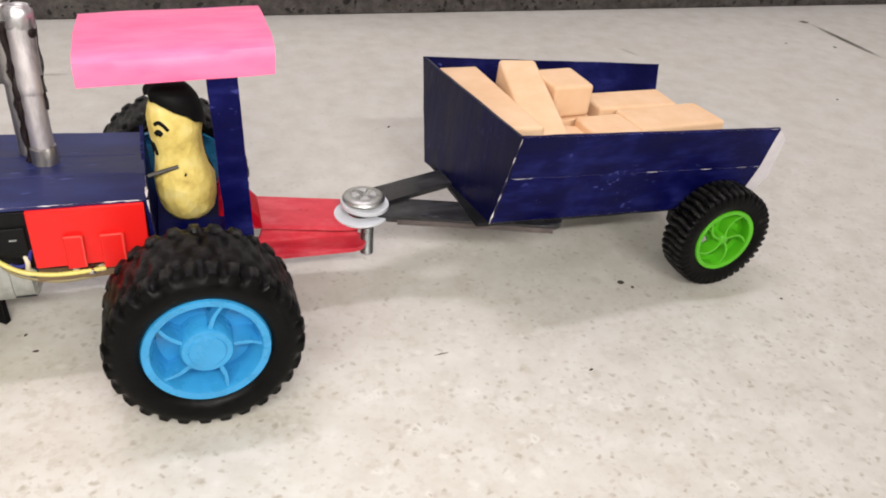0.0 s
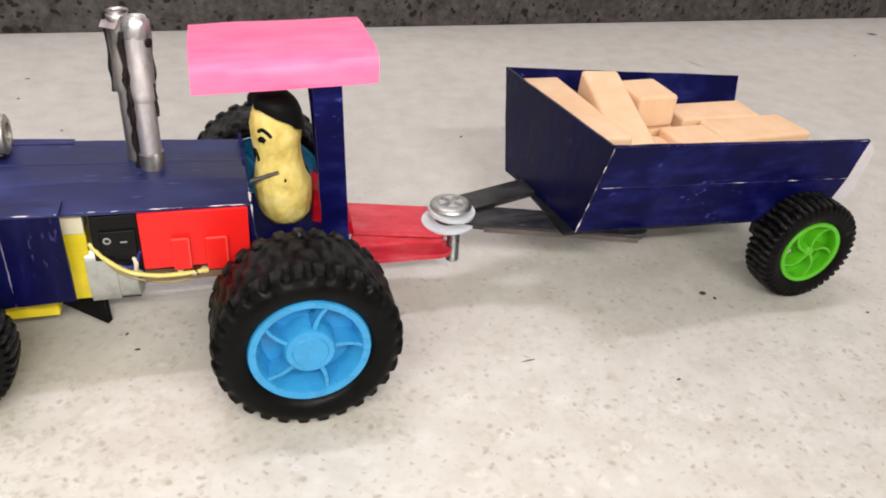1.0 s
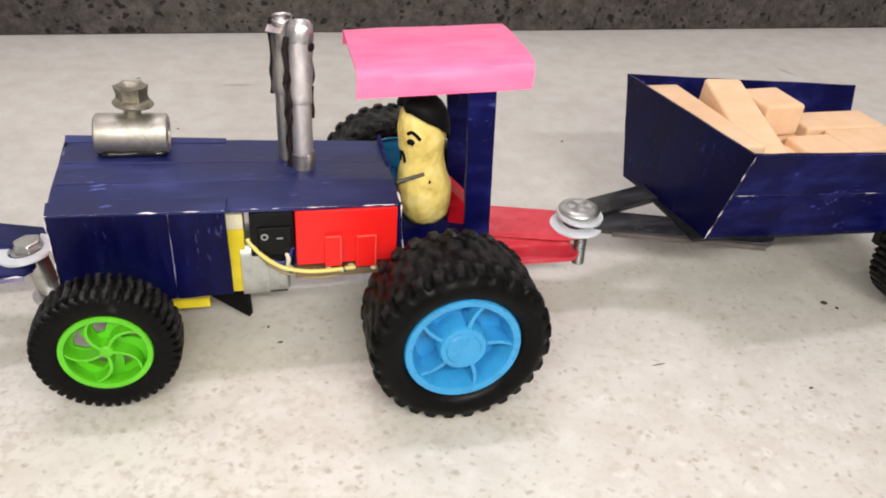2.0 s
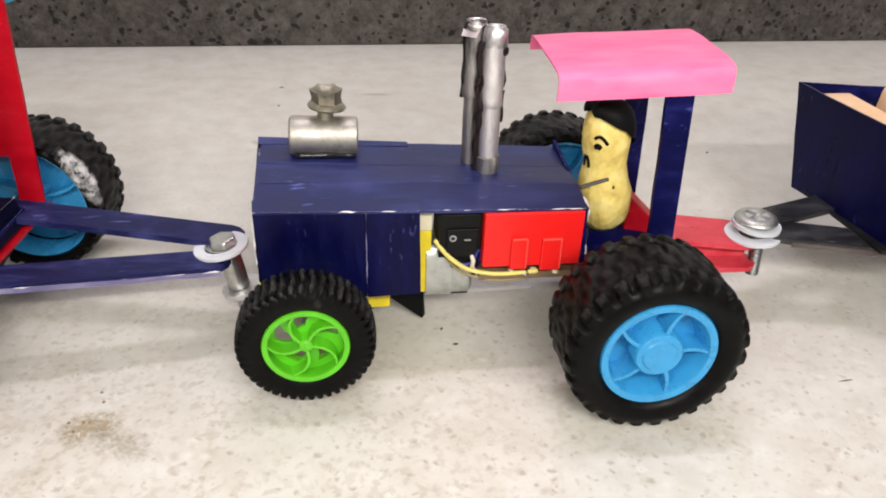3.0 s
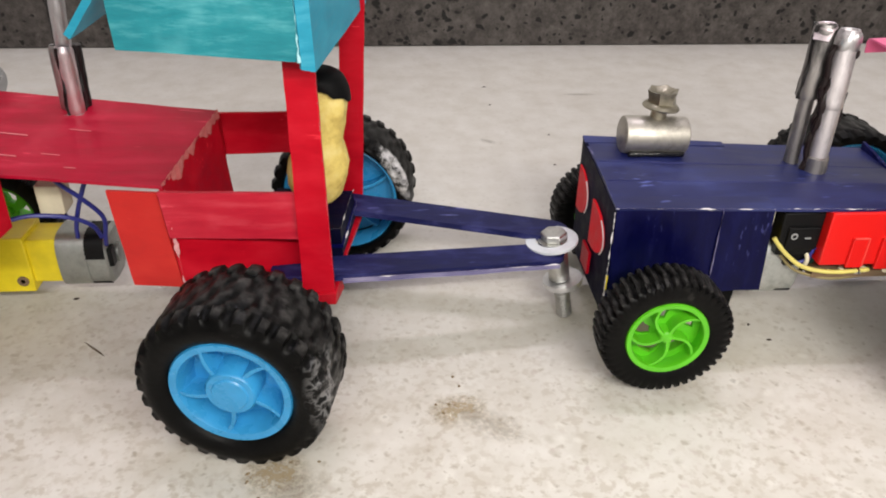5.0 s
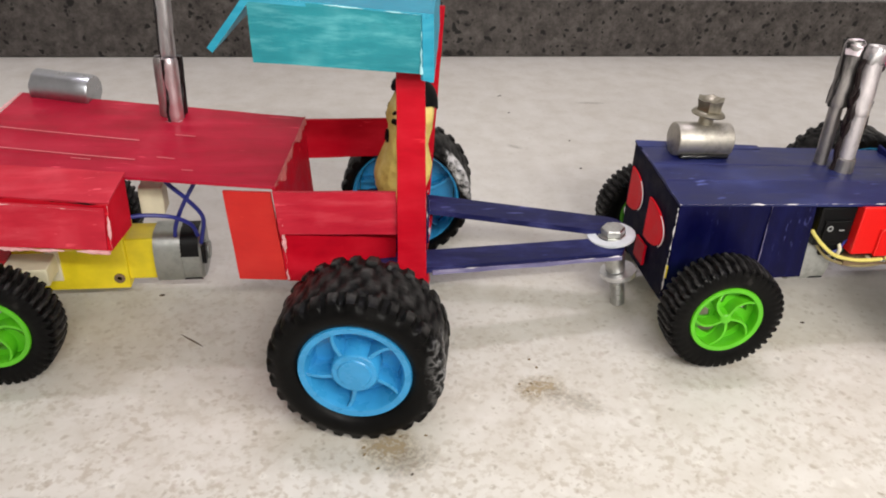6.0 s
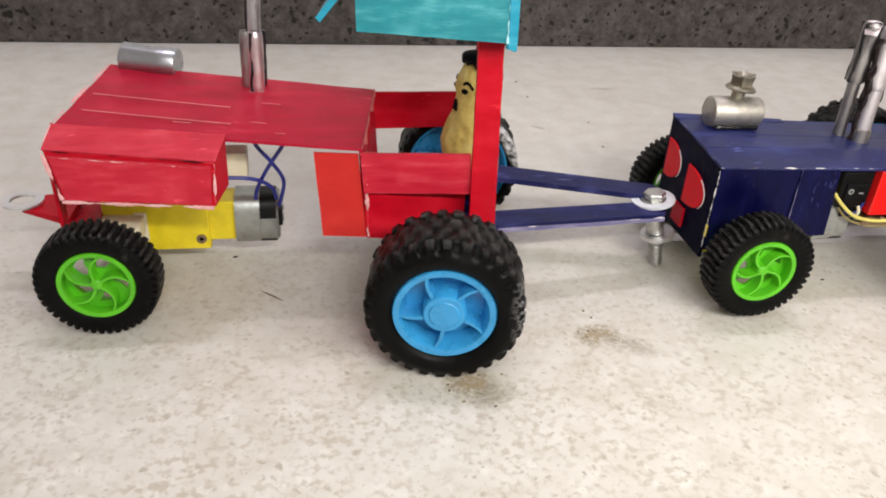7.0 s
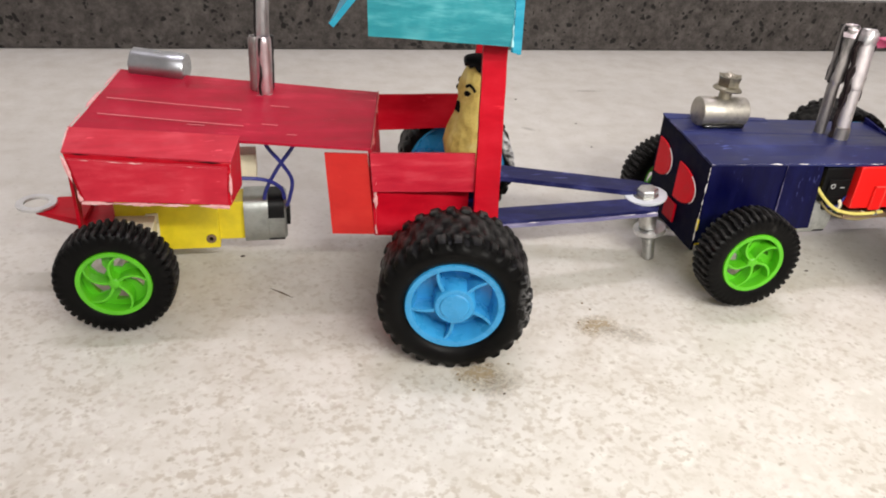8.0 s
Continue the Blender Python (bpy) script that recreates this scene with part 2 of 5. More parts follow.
FOIL_PINK = metal("pinkish_foil", (0.74, 0.64, 0.67), 0.36, (1, 1, 0.25), 0.001, 0.6)
MOTOR_CAN = metal("motor_can", (0.42, 0.44, 0.42), 0.42, grime=0.8)
CAN_PALE = metal("pale_motor_can", (0.56, 0.58, 0.56), 0.45, grime=0.75)
BOARD = plastic("brown_board", (0.17, 0.11, 0.06), 0.6)
SOLDER = metal("solder", (0.75, 0.74, 0.72), 0.25)
WIRE_YELLOW = plastic("yellow_wire", (0.72, 0.62, 0.16), 0.45)
WIRE_OLIVE = plastic("olive_wire", (0.24, 0.19, 0.08), 0.5)
WIRE_BLUE = plastic("blue_wire", (0.02, 0.025, 0.22), 0.4)
WIRE_GREEN = plastic("green_wire", (0.02, 0.12, 0.09), 0.4)
GLUE = material("dried_glue", (0.75, 0.72, 0.72), 0.25, 0, 0.5)
bsdf(GLUE).inputs["Alpha"].default_value = 0.24
PIN_GREY = plastic("dark_grey_pin", (0.06, 0.055, 0.05), 0.35)
BURNT = material("burnt_foil", (0.010, 0.005, 0.0055), 0.4, 0, 0.3)
INK = material("black_ink", (0.003, 0.003, 0.0033), 0.6, 0, 0.12)
WHITE_MARK = material("white_mark", (0.30, 0.30, 0.30), 0.5)


def peanut_skin():
    m = material("peanut_shell", (0.72, 0.52, 0.16), 0.6, 0, 0.3)
    n = noise_tex(m, coords(m), 130.0, 5.0, 0.6)
    c = ramp(m, n, "Fac", [(0.28, (0.26, 0.17, 0.04)), (0.38, (0.56, 0.41, 0.11)), (0.52, (0.72, 0.56, 0.16)), (0.74, (0.80, 0.67, 0.28))])
    wire(m, c, "Color", bsdf(m), "Base Color")
    v = voronoi(m, coords(m, (1, 1, 0.55)), 330.0)
    bump(m, v, "Distance", 0.55, 0.001)
    return m


PEANUT = peanut_skin()


def foam():
    m = material("peach_foam", (0.85, 0.56, 0.34), 0.85, 0, 0.15)
    n = noise_tex(m, coords(m), 70.0, 4.0)
    c = ramp(m, n, "Fac", [(0.3, (0.80, 0.52, 0.31)), (0.7, (0.87, 0.61, 0.40))])
    wire(m, c, "Color", bsdf(m), "Base Color")
    f = noise_tex(m, coords(m), 900.0, 3.0)
    bump(m, f, "Fac", 0.3, 0.0004)
    return m


FOAM = foam()


def terrazzo():
    """Cream ground stone with brownish marble chips of a few millimetres, a little worn and dirty."""
    m = material("terrazzo", (0.6, 0.56, 0.5), 0.42, 0, 0.35)
    at = coords(m)
    warp = noise_tex(m, at, 210.0, 3.0)
    shift = mixed(m, None, 0.0055, at, "Vector", warp, "Color", "ADD")
    soft = noise_tex(m, at, 7.0, 5.0)
    cloud = noise_tex(m, at, 70.0, 4.0)
    base = ramp(m, cloud, "Fac", [(0.30, (0.578, 0.546, 0.488)), (0.5, (0.628, 0.601, 0.549)), (0.72, (0.674, 0.651, 0.604))])
    colour, where = base, "Color"
    # chips and dirt show more where the floor is trodden, less towards the wall
    place = m.node_tree.nodes.new("ShaderNodeTexCoord")
    axes = m.node_tree.nodes.new("ShaderNodeSeparateXYZ")
    wire(m, place, "Object", axes, "Vector")
    clear = nd(m, "ShaderNodeMapRange", From_Min=1.16, From_Max=1.38, To_Min=0.85, To_Max=0.20)
    wire(m, axes, "Y", clear, "Value")
    for scale, least, most, tint in ((125.0, 0.08, 0.47, (0.515, 0.475, 0.41)), (170.0, 0.10, 0.42, (0.49, 0.455, 0.395)), (230.0, 0.10, 0.46, (0.52, 0.46, 0.42)), (280.0, 0.12, 0.50, (0.40, 0.36, 0.295)), (150.0, 0.15, 0.48, (0.72, 0.70, 0.645)), (300.0, 0.0, 0.40, (0.35, 0.31, 0.25)), (150.0, -0.02, 0.20, (0.12, 0.10, 0.08))):
        v = nd(m, "ShaderNodeTexVoronoi", Scale=scale)
        m.node_tree.links.new(shift.outputs[2], v.inputs["Vector"])
        size = nd(m, "ShaderNodeMapRange", From_Min=0.25, From_Max=1.0, To_Min=least - 0.2, To_Max=most)
        wire(m, v, "Color", size, "Value")
        gap = nd(m, "ShaderNodeMath")
        gap.operation = "SUBTRACT"
        wire(m, size, "Result", gap, 0)
        wire(m, v, "Distance", gap, 1)
        mask = nd(m, "ShaderNodeMapRange", From_Min=-0.03, From_Max=0.25, To_Min=0.0, To_Max=1.0)
        wire(m, gap, "Value", mask, "Value")
        wire(m, clear, "Result", mask, "To Max")
        colour = mixed(m, mask, "Result", colour, where, None, tint)
        where = 2
    # brownish ground-in dirt between the chips, in patches
    mott = noise_tex(m, at, 270.0, 3.0, 0.6)
    patch = noise_tex(m, at, 38.0, 3.0)
    mo = ramp(m, mott, "Fac", [(0.50, (0, 0, 0)), (0.62, (1, 1, 1))])
    pa = ramp(m, patch, "Fac", [(0.34, (0.16, 0.16, 0.16)), (0.60, (0.8, 0.8, 0.8))])
    along = nd(m, "ShaderNodeMapRange", From_Min=-0.12, From_Max=0.16, To_Min=1.0, To_Max=0.35)
    wire(m, axes, "X", along, "Value")
    trod = nd(m, "ShaderNodeMapRange", From_Min=1.18, From_Max=1.36, To_Min=1.0, To_Max=0.12)
    wire(m, axes, "Y", trod, "Value")
    worn = nd(m, "ShaderNodeMath")
    worn.operation = "MULTIPLY"
    wire(m, trod, "Result", worn, 0)
    wire(m, along, "Result", worn, 1)
    grey = mixed(m, worn, "Value", None, (0.0, 0.0, 0.0), None, (1.0, 1.0, 1.0))
    pa = mixed(m, None, 1.0, pa, "Color", grey, 2, "MULTIPLY")
    dirt = mixed(m, None, 1.0, mo, "Color", pa, 2, "MULTIPLY")
    colour = mixed(m, dirt, 2, colour, 2, None, (0.455, 0.405, 0.335))
    wash = ramp(m, soft, "Fac", [(0.3, (0.95, 0.945, 0.935)), (0.7, (1.0, 1.0, 1.0))])
    out = mixed(m, None, 1.0, colour, 2, wash, "Color", "MULTIPLY")
    m.node_tree.links.new(out.outputs[2], bsdf(m).inputs["Base Color"])
    r = ramp(m, soft, "Fac", [(0.3, (0.38,) * 3), (0.7, (0.52,) * 3)])
    wire(m, r, "Color", bsdf(m), "Roughness")
    bump(m, warp, "Fac", 0.12, 0.0004)
    return m


def granite():
    m = material("dark_granite", (0.06, 0.055, 0.05), 0.4, 0, 0.3)
    at = coords(m)
    warp = noise_tex(m, at, 60.0, 3.0)
    shift = mixed(m, None, 0.015, at, "Vector", warp, "Color", "ADD")
    grain = noise_tex(m, at, 110.0, 6.0, 0.75)
    base = ramp(m, grain, "Fac", [(0.30, (0.030, 0.025, 0.023)), (0.48, (0.066, 0.057, 0.052)), (0.70, (0.125, 0.112, 0.102))])
    pit = nd(m, "ShaderNodeTexVoronoi", Scale=165.0)
    m.node_tree.links.new(shift.outputs[2], pit.inputs["Vector"])
    some = nd(m, "ShaderNodeMapRange", From_Min=0.24, From_Max=0.85, To_Min=0.0, To_Max=0.54)
    wire(m, pit, "Color", some, "Value")
    gap = nd(m, "ShaderNodeMath")
    gap.operation = "SUBTRACT"
    wire(m, some, "Result", gap, 0)
    wire(m, pit, "Distance", gap, 1)
    s = nd(m, "ShaderNodeMapRange", From_Min=-0.02, From_Max=0.10, To_Min=0.0, To_Max=0.95)
    wire(m, gap, "Value", s, "Value")
    out = mixed(m, s, "Result", base, "Color", None, (0.006, 0.0055, 0.005))
    pale = noise_tex(m, coords(m, (1, 1, 1), (0.4, 0.2, 0.9)), 110.0, 3.0)
    p = ramp(m, pale, "Fac", [(0.62, (0, 0, 0)), (0.74, (0.4, 0.4, 0.4))])
    out2 = mixed(m, p, "Color", out, 2, None, (0.18, 0.17, 0.15))
    m.node_tree.links.new(out2.outputs[2], bsdf(m).inputs["Base Color"])
    return m


def plaster():
    m = material("white_plaster", (0.78, 0.77, 0.75), 0.8, 0, 0.2)
    n = noise_tex(m, coords(m), 9.0, 6.0)
    c = ramp(m, n, "Fac", [(0.3, (0.72, 0.71, 0.69)), (0.7, (0.80, 0.79, 0.77))])
    wire(m, c, "Color", bsdf(m), "Base Color")
    bump(m, noise_tex(m, coords(m), 240.0, 4.0), "Fac", 0.2, 0.001)
    return m


TERRAZZO, GRANITE, PLASTER = terrazzo(), granite(), plaster()


def stain_stuff(name, colour, strength):
    """A dried spill: uneven, thin, and gone towards its edge."""
    m = material(name, colour, 0.45, 0, 0.3)
    at = m.node_tree.nodes.new("ShaderNodeTexCoord")
    grad = m.node_tree.nodes.new("ShaderNodeTexGradient")
    grad.gradient_type = "SPHERICAL"
    wire(m, at, "Object", grad, "Vector")
    grain = noise_tex(m, coords(m), 4.0, 8.0, 0.8)
    n = ramp(m, grain, "Fac", [(0.38, (0, 0, 0)), (0.60, (1, 1, 1))])
    mul = nd(m, "ShaderNodeMath")
    mul.operation = "MULTIPLY"
    wire(m, grad, "Fac", mul, 0)
    wire(m, n, "Color", mul, 1)
    r = ramp(m, mul, "Value", [(0.04, (0, 0, 0)), (0.45, (strength,) * 3)])
    wire(m, r, "Color", bsdf(m), "Alpha")
    return m


STAIN = stain_stuff("brown_stain", (0.42, 0.33, 0.20), 0.62)
DUST = stain_stuff("grey_dust", (0.40, 0.34, 0.26), 0.35)
SCRAPE = stain_stuff("dark_scrape", (0.10, 0.085, 0.065), 0.95)

# ---- mesh helpers: lengths below are in drawing units of 0.86 mm ----


def V(*p):
    return Vector(p)


def wobble(p, amount, scale=0.07):
    return p + amount * noise.noise_vector(p * scale)


def hexa(bm, bottom, top):
    """A solid of eight corners: four below, four above, both counter-clockwise from above."""
    a = [bm.verts.new(p) for p in bottom]
    b = [bm.verts.new(p) for p in top]
    bm.faces.new(a[::-1]), bm.faces.new(b)
    for i in range(4):
        j = (i + 1) % 4
        bm.faces.new((a[i], a[j], b[j], b[i]))


def box(bm, x0, x1, y0, y1, z0, z1):
    hexa(bm, [(x0, y0, z0), (x1, y0, z0), (x1, y1, z0), (x0, y1, z0)], [(x0, y0, z1), (x1, y0, z1), (x1, y1, z1), (x0, y1, z1)])


def card(bm, a, b, c, d, thick=1.4, nu=10, nv=6, rough=0.35):
    """A slightly uneven sheet of card with its outer face on a, b, c, d (counter-clockwise from outside)."""
    a, b, c, d = (Vector(p) for p in (a, b, c, d))
    n = (b - a).cross(d - a).normalized()
    grid = []
    for layer in (0, 1):
        rows = []
        for j in range(nv + 1):
            v = j / nv
            rows.append([bm.verts.new(wobble(a.lerp(b, i / nu).lerp(d.lerp(c, i / nu), v), rough) - layer * thick * n) for i in range(nu + 1)])
        grid.append(rows)
    f, k = grid
    for j in range(nv):
        for i in range(nu):
            bm.faces.new((f[j][i], f[j][i + 1], f[j + 1][i + 1], f[j + 1][i]))
            bm.faces.new((k[j][i], k[j + 1][i], k[j + 1][i + 1], k[j][i + 1]))
    for i in range(nu):
        bm.faces.new((f[0][i + 1], f[0][i], k[0][i], k[0][i + 1]))
        bm.faces.new((f[nv][i], f[nv][i + 1], k[nv][i + 1], k[nv][i]))
    for j in range(nv):
        bm.faces.new((f[j][0], f[j + 1][0], k[j + 1][0], k[j][0]))
        bm.faces.new((f[j + 1][nu], f[j][nu], k[j][nu], k[j + 1][nu]))


def frame_of(axis):
    w = Vector(axis).normalized()
    u = w.orthogonal().normalized()
    return u, w.cross(u), w


def lathe(bm, at, axis, profile, seg=32, closed=False, ripple=0.0):
    """Turn a profile of (radius, way along the axis) round the axis; radius 0 at an end closes it."""
    u, v, w = frame_of(axis)
    at = Vector(at)
    rings = []
    for r, s in profile:
        if r == 0:
            rings.append([bm.verts.new(at + s * w)])
        else:
            ring = []
            for k in range(seg):
                t = 2 * math.pi * k / seg
                p = at + s * w + r * (math.cos(t) * u + math.sin(t) * v)
                ring.append(bm.verts.new(wobble(p, ripple, 0.35) if ripple else p))
            rings.append(ring)
    pairs = list(zip(rings, rings[1:])) + ([(rings[-1], rings[0])] if closed else [])
    for p, q in pairs:
        for k in range(seg):
            m = (k + 1) % seg
            if len(p) == 1:
                bm.faces.new((p[0], q[m], q[k]))
            elif len(q) == 1:
                bm.faces.new((p[k], p[m], q[0]))
            else:
                bm.faces.new((p[k], p[m], q[m], q[k]))


def rod(bm, a, b, r, seg=16, ripple=0.0, r2=None):
    a, b = Vector(a), Vector(b)
    h = (b - a).length
    r2 = r if r2 is None else r2
    steps = 8 if ripple else 1
    body = [(r + (r2 - r) * i / steps, h * i / steps) for i in range(steps + 1)]
    lathe(bm, a, b - a, [(0, 0)] + body + [(0, h)], seg, ripple=ripple)


def cable(bm, points, r, seg=8, fine=8):
    """A round wire along a smooth line through the points."""
    pts = [Vector(p) for p in points]
    line = []
    for i in range(len(pts) - 1):
        p0, p1, p2, p3 = pts[max(i - 1, 0)], pts[i], pts[i + 1], pts[min(i + 2, len(pts) - 1)]
        for k in range(fine):
            t = k / fine
            line.append(0.5 * ((2 * p1) + (p2 - p0) * t + (2 * p0 - 5 * p1 + 4 * p2 - p3) * t * t + (3 * p1 - p0 - 3 * p2 + p3) * t ** 3))
    line.append(pts[-1])
    rings = []
    for i, p in enumerate(line):
        w = line[min(i + 1, len(line) - 1)] - line[max(i - 1, 0)]
        u = w.cross(V(0.3, 0.2, 1)).normalized()
        v = w.normalized().cross(u)
        rings.append([bm.verts.new(p + r * (math.cos(2 * math.pi * k / seg) * u + math.sin(2 * math.pi * k / seg) * v)) for k in range(seg)])
    for p, q in zip(rings, rings[1:]):
        for k in range(seg):
            m = (k + 1) % seg
            bm.faces.new((p[k], p[m], q[m], q[k]))
    bm.faces.new(rings[0][::-1]), bm.faces.new(rings[-1])


def stick(bm, a, b, width, thick=2.0, tilt=0.0, round_end=True):
    """A flat wooden stick with round ends, lying from a to b."""
    a, b = Vector(a), Vector(b)
    w = (b - a).normalized()
    side = (Matrix.Rotation(radians(tilt), 3, w) @ w.cross(V(0, 0, 1)).normalized())
    up = side.cross(w).normalized()
    half, n = width / 2, 6 if round_end else 1
    outline = []
    for end, sign in ((a, -1), (b, 1)):
        for k in range(n + 1):
            t = math.pi * (k / n - 0.5) * (1 if sign > 0 else 1)
            if round_end:
                p = end + sign * w * half * (math.cos(t) - 1) + sign * side * half * math.sin(t) * -1
            else:
                p = end + side * half * (1 if k == 0 else -1) * sign
            outline.append(p)
    top = [bm.verts.new(wobble(p + up * thick / 2, 0.25)) for p in outline]
    low = [bm.verts.new(wobble(p - up * thick / 2, 0.25)) for p in outline]
    bm.faces.new(top), bm.faces.new(low[::-1])
    for i in range(len(top)):
        j = (i + 1) % len(top)
        bm.faces.new((top[j], top[i], low[i], low[j]))


def finish(bm, name, mats, bevel=0.0):
    bmesh.ops.recalc_face_normals(bm, faces=bm.faces)
    if bevel:
        sharp = [e for e in bm.edges if len(e.link_faces) == 2 and e.calc_face_angle(0) > 0.6]
        bmesh.ops.bevel(bm, geom=sharp, offset=bevel, segments=3 if bevel > 1 else 2, profile=0.5, affect="EDGES", clamp_overlap=True)
    sizes = sorted(f.calc_area() for f in bm.faces)
    wide = 5 * sizes[len(sizes) // 2] if bevel else 1e9
    for f in bm.faces:
        f.smooth = f.calc_area() < wide
    for e in bm.edges:
        e.smooth = len(e.link_faces) == 2 and e.calc_face_angle(0) < 0.7
    bmesh.ops.scale(bm, vec=(MM, MM, MM), verts=bm.verts)
    mesh = bpy.data.meshes.new(name)
    bm.to_mesh(mesh)
    bm.free()
    for m in mats if isinstance(mats, (list, tuple)) else [mats]:
        mesh.materials.append(m)
    return mesh


def thing(name, base, label, category, group=""):
    """The empty at the base of a thing; base in drawing units."""
    ob = new(name)
    ob.empty_display_size = 0.01
    ob.location = Vector(base) * MM
    return tagged(ob, label, category, group)


def root_of(ob):
    while ob.parent:
        ob = ob.parent
    return ob


def part(name, bm, mat, parent, label="", bevel=0.0, kind=""):
    """Link a bmesh, drawn in the place's drawing units, as one mesh under a thing or a part."""
    base = root_of(parent).location / MM
    bmesh.ops.translate(bm, vec=-base, verts=bm.verts)
    ob = new(name, finish(bm, name, mat, bevel))
    ob.parent = parent
    return tagged(ob, label, kind=kind)


def solo(name, bm, mat, base, label, category, group="", bevel=0.0, kind=""):
    """A thing of one mesh."""
    bmesh.ops.translate(bm, vec=-Vector(base), verts=bm.verts)
    ob = new(name, finish(bm, name, mat, bevel))
    ob.location = Vector(base) * MM
    return tagged(ob, label, category, group, kind)


def B():
    return bmesh.new()


def worn_edge(parent, a, b, mat, width=0.9, chance=0.6, step=3.0, seed=1, name="worn_edge"):
    """Bare paper that shows along an edge of card where the paint is rubbed off, now wide, now gone."""
    rnd = random.Random(seed)
    a, b = Vector(a), Vector(b)
    n = max(6, int((b - a).length / 0.8))
    u, v, w = frame_of(b - a)
    shift = rnd.uniform(0, 90)
    bm = B()
    rings = []
    for i in range(n + 1):
        s = i * 0.8
        wear = noise.noise((s / (step * 2.2) + shift, seed * 3.1, 0)) + 0.22 * noise.noise((s / 1.6 + shift, seed * 1.7, 5))
        r = width * 0.62 * min(1.0, max(0.02, (wear + 1.5 * chance - 0.95) * 1.5))
        p = a + w * min(s, (b - a).length) + 0.25 * width * (noise.noise((s / 2.0, shift, 1)) * u + noise.noise((s / 2.0, shift, 9)) * v)
        rings.append([bm.verts.new(p + r * (math.cos(2 * math.pi * k / 6) * u + math.sin(2 * math.pi * k / 6) * v)) for k in range(6)])
    for p, q in zip(rings, rings[1:]):
        for k in range(6):
            m = (k + 1) % 6
            bm.faces.new((p[k], p[m], q[m], q[k]))
    part(name, bm, mat, parent, "thin worn edge of bare paper")


def torn_flap(parent, a, b, down, mat, width=4.0, seed=1):
    """A ragged strip of torn paper that hangs from the line a to b along down."""
    a, b, down = Vector(a), Vector(b), Vector(down).normalized()
    n = int((b - a).length / 1.2)
    out = (b - a).normalized().cross(down)
    bm = B()
    rows = []
    for i in range(n + 1):
        p = a.lerp(b, i / n)
        d = width * max(0.12, 0.55 + 1.5 * noise.noise((i * 0.11, seed * 2.3, 1)) + 0.5 * noise.noise((i * 0.41, seed, 4)))
        curl = 0.9 * noise.noise((i * 0.35, seed, 7))
        rows.append([bm.verts.new(q) for q in (p - down * 0.8 * (1 + noise.noise((i * 0.5, seed, 3))), p + out * 0.5, p + down * d * 0.5 + out * (0.7 + curl), p + down * d + out * (0.4 + 1.4 * curl), p + down * d * 0.5 + out * (0.2 + curl))])
    for p, q in zip(rows, rows[1:]):
        for k in range(5):
            m = (k + 1) % 5
            bm.faces.new((p[k], p[m], q[m], q[k]))
    bm.faces.new(rows[0][::-1]), bm.faces.new(rows[-1])
    part("torn_edge", bm, mat, parent, "ragged torn paper edge")

# ---- the room ----


def slab(name, x0, x1, y0, y1, z0, z1, mat, label, category):
    bm = B()
    box(bm, x0, x1, y0, y1, z0, z1)
    return solo(name, bm, mat, ((x0 + x1) / 2, (y0 + y1) / 2, z0), label, category, kind="structure")


slab("floor", -2600, 2400, -3200, 900, -120, 0, TERRAZZO, "cream terrazzo floor with small marble chips", "floor")
WALL_TURN = 0.010  # the wall behind the models stands slightly askew to their row
north = slab("wall_north", -2600, 2400, 770, 900, 0, 3200, PLASTER, "white plastered wall above a dark skirting", "wall")
north.rotation_euler.z = WALL_TURN
north.location.y += 2 * MM
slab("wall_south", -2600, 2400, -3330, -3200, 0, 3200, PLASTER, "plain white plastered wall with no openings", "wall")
slab("wall_west", -2730, -2600, -3330, 900, 0, 3200, PLASTER, "white plastered side wall", "wall")
slab("wall_east", 2400, 2530, -3330, 900, 0, 3200, PLASTER, "white plastered side wall", "wall")
slab("ceiling", -2730, 2530, -3330, 900, 3200, 3330, PLASTER, "white ceiling", "ceiling")

bm = B()
box(bm, -2590, 2390, 758, 769.5, 0.2, 57)
skirting = solo("baseboard", bm, GRANITE, (0, 764, 0.2), "dark speckled granite skirting along the wall", "baseboard", bevel=1.2, kind="structure")
skirting.rotation_euler.z = WALL_TURN
skirting.location.y += 3 * MM


def stain(name, x, y, rx, ry, turn, mat, label):
    bm = B()
    seg = 20
    mid = bm.verts.new((0, 0, 0))
    ring = [bm.verts.new((math.cos(2 * math.pi * k / seg), math.sin(2 * math.pi * k / seg), 0)) for k in range(seg)]
    for k in range(seg):
        bm.faces.new((mid, ring[k], ring[(k + 1) % seg]))
    mesh = bpy.data.meshes.new(name)
    bm.to_mesh(mesh)
    bm.free()
    mesh.materials.append(mat)
    ob = new(name, mesh)
    ob.matrix_world = pose(x * MM, y * MM, 0.00035, 0, 0, turn) @ Matrix.Diagonal((rx * MM, ry * MM, 1, 1))
    return tagged(ob, label, "stain", kind="stuff")


stain("floor_stain", -200, 260, 15, 11, 20, STAIN, "small brown dried stain on the terrazzo floor")
stain("floor_stain", -186, 250, 16, 10, -30, DUST, "faint brown smear on the terrazzo floor")
stain("floor_stain", -270, 229, 15, 13, 10, STAIN, "small brown dried stain beside the tyre")
stain("floor_stain", -262, 219, 16, 9, 35, DUST, "faint grey smear on the terrazzo floor")
stain("floor_stain", 421, 632, 14, 4, -70, DUST, "thin grey scratch on the terrazzo floor")
stain("floor_stain", 688, 642, 62, 5.5, 88, SCRAPE, "long dark scratch on the terrazzo floor")
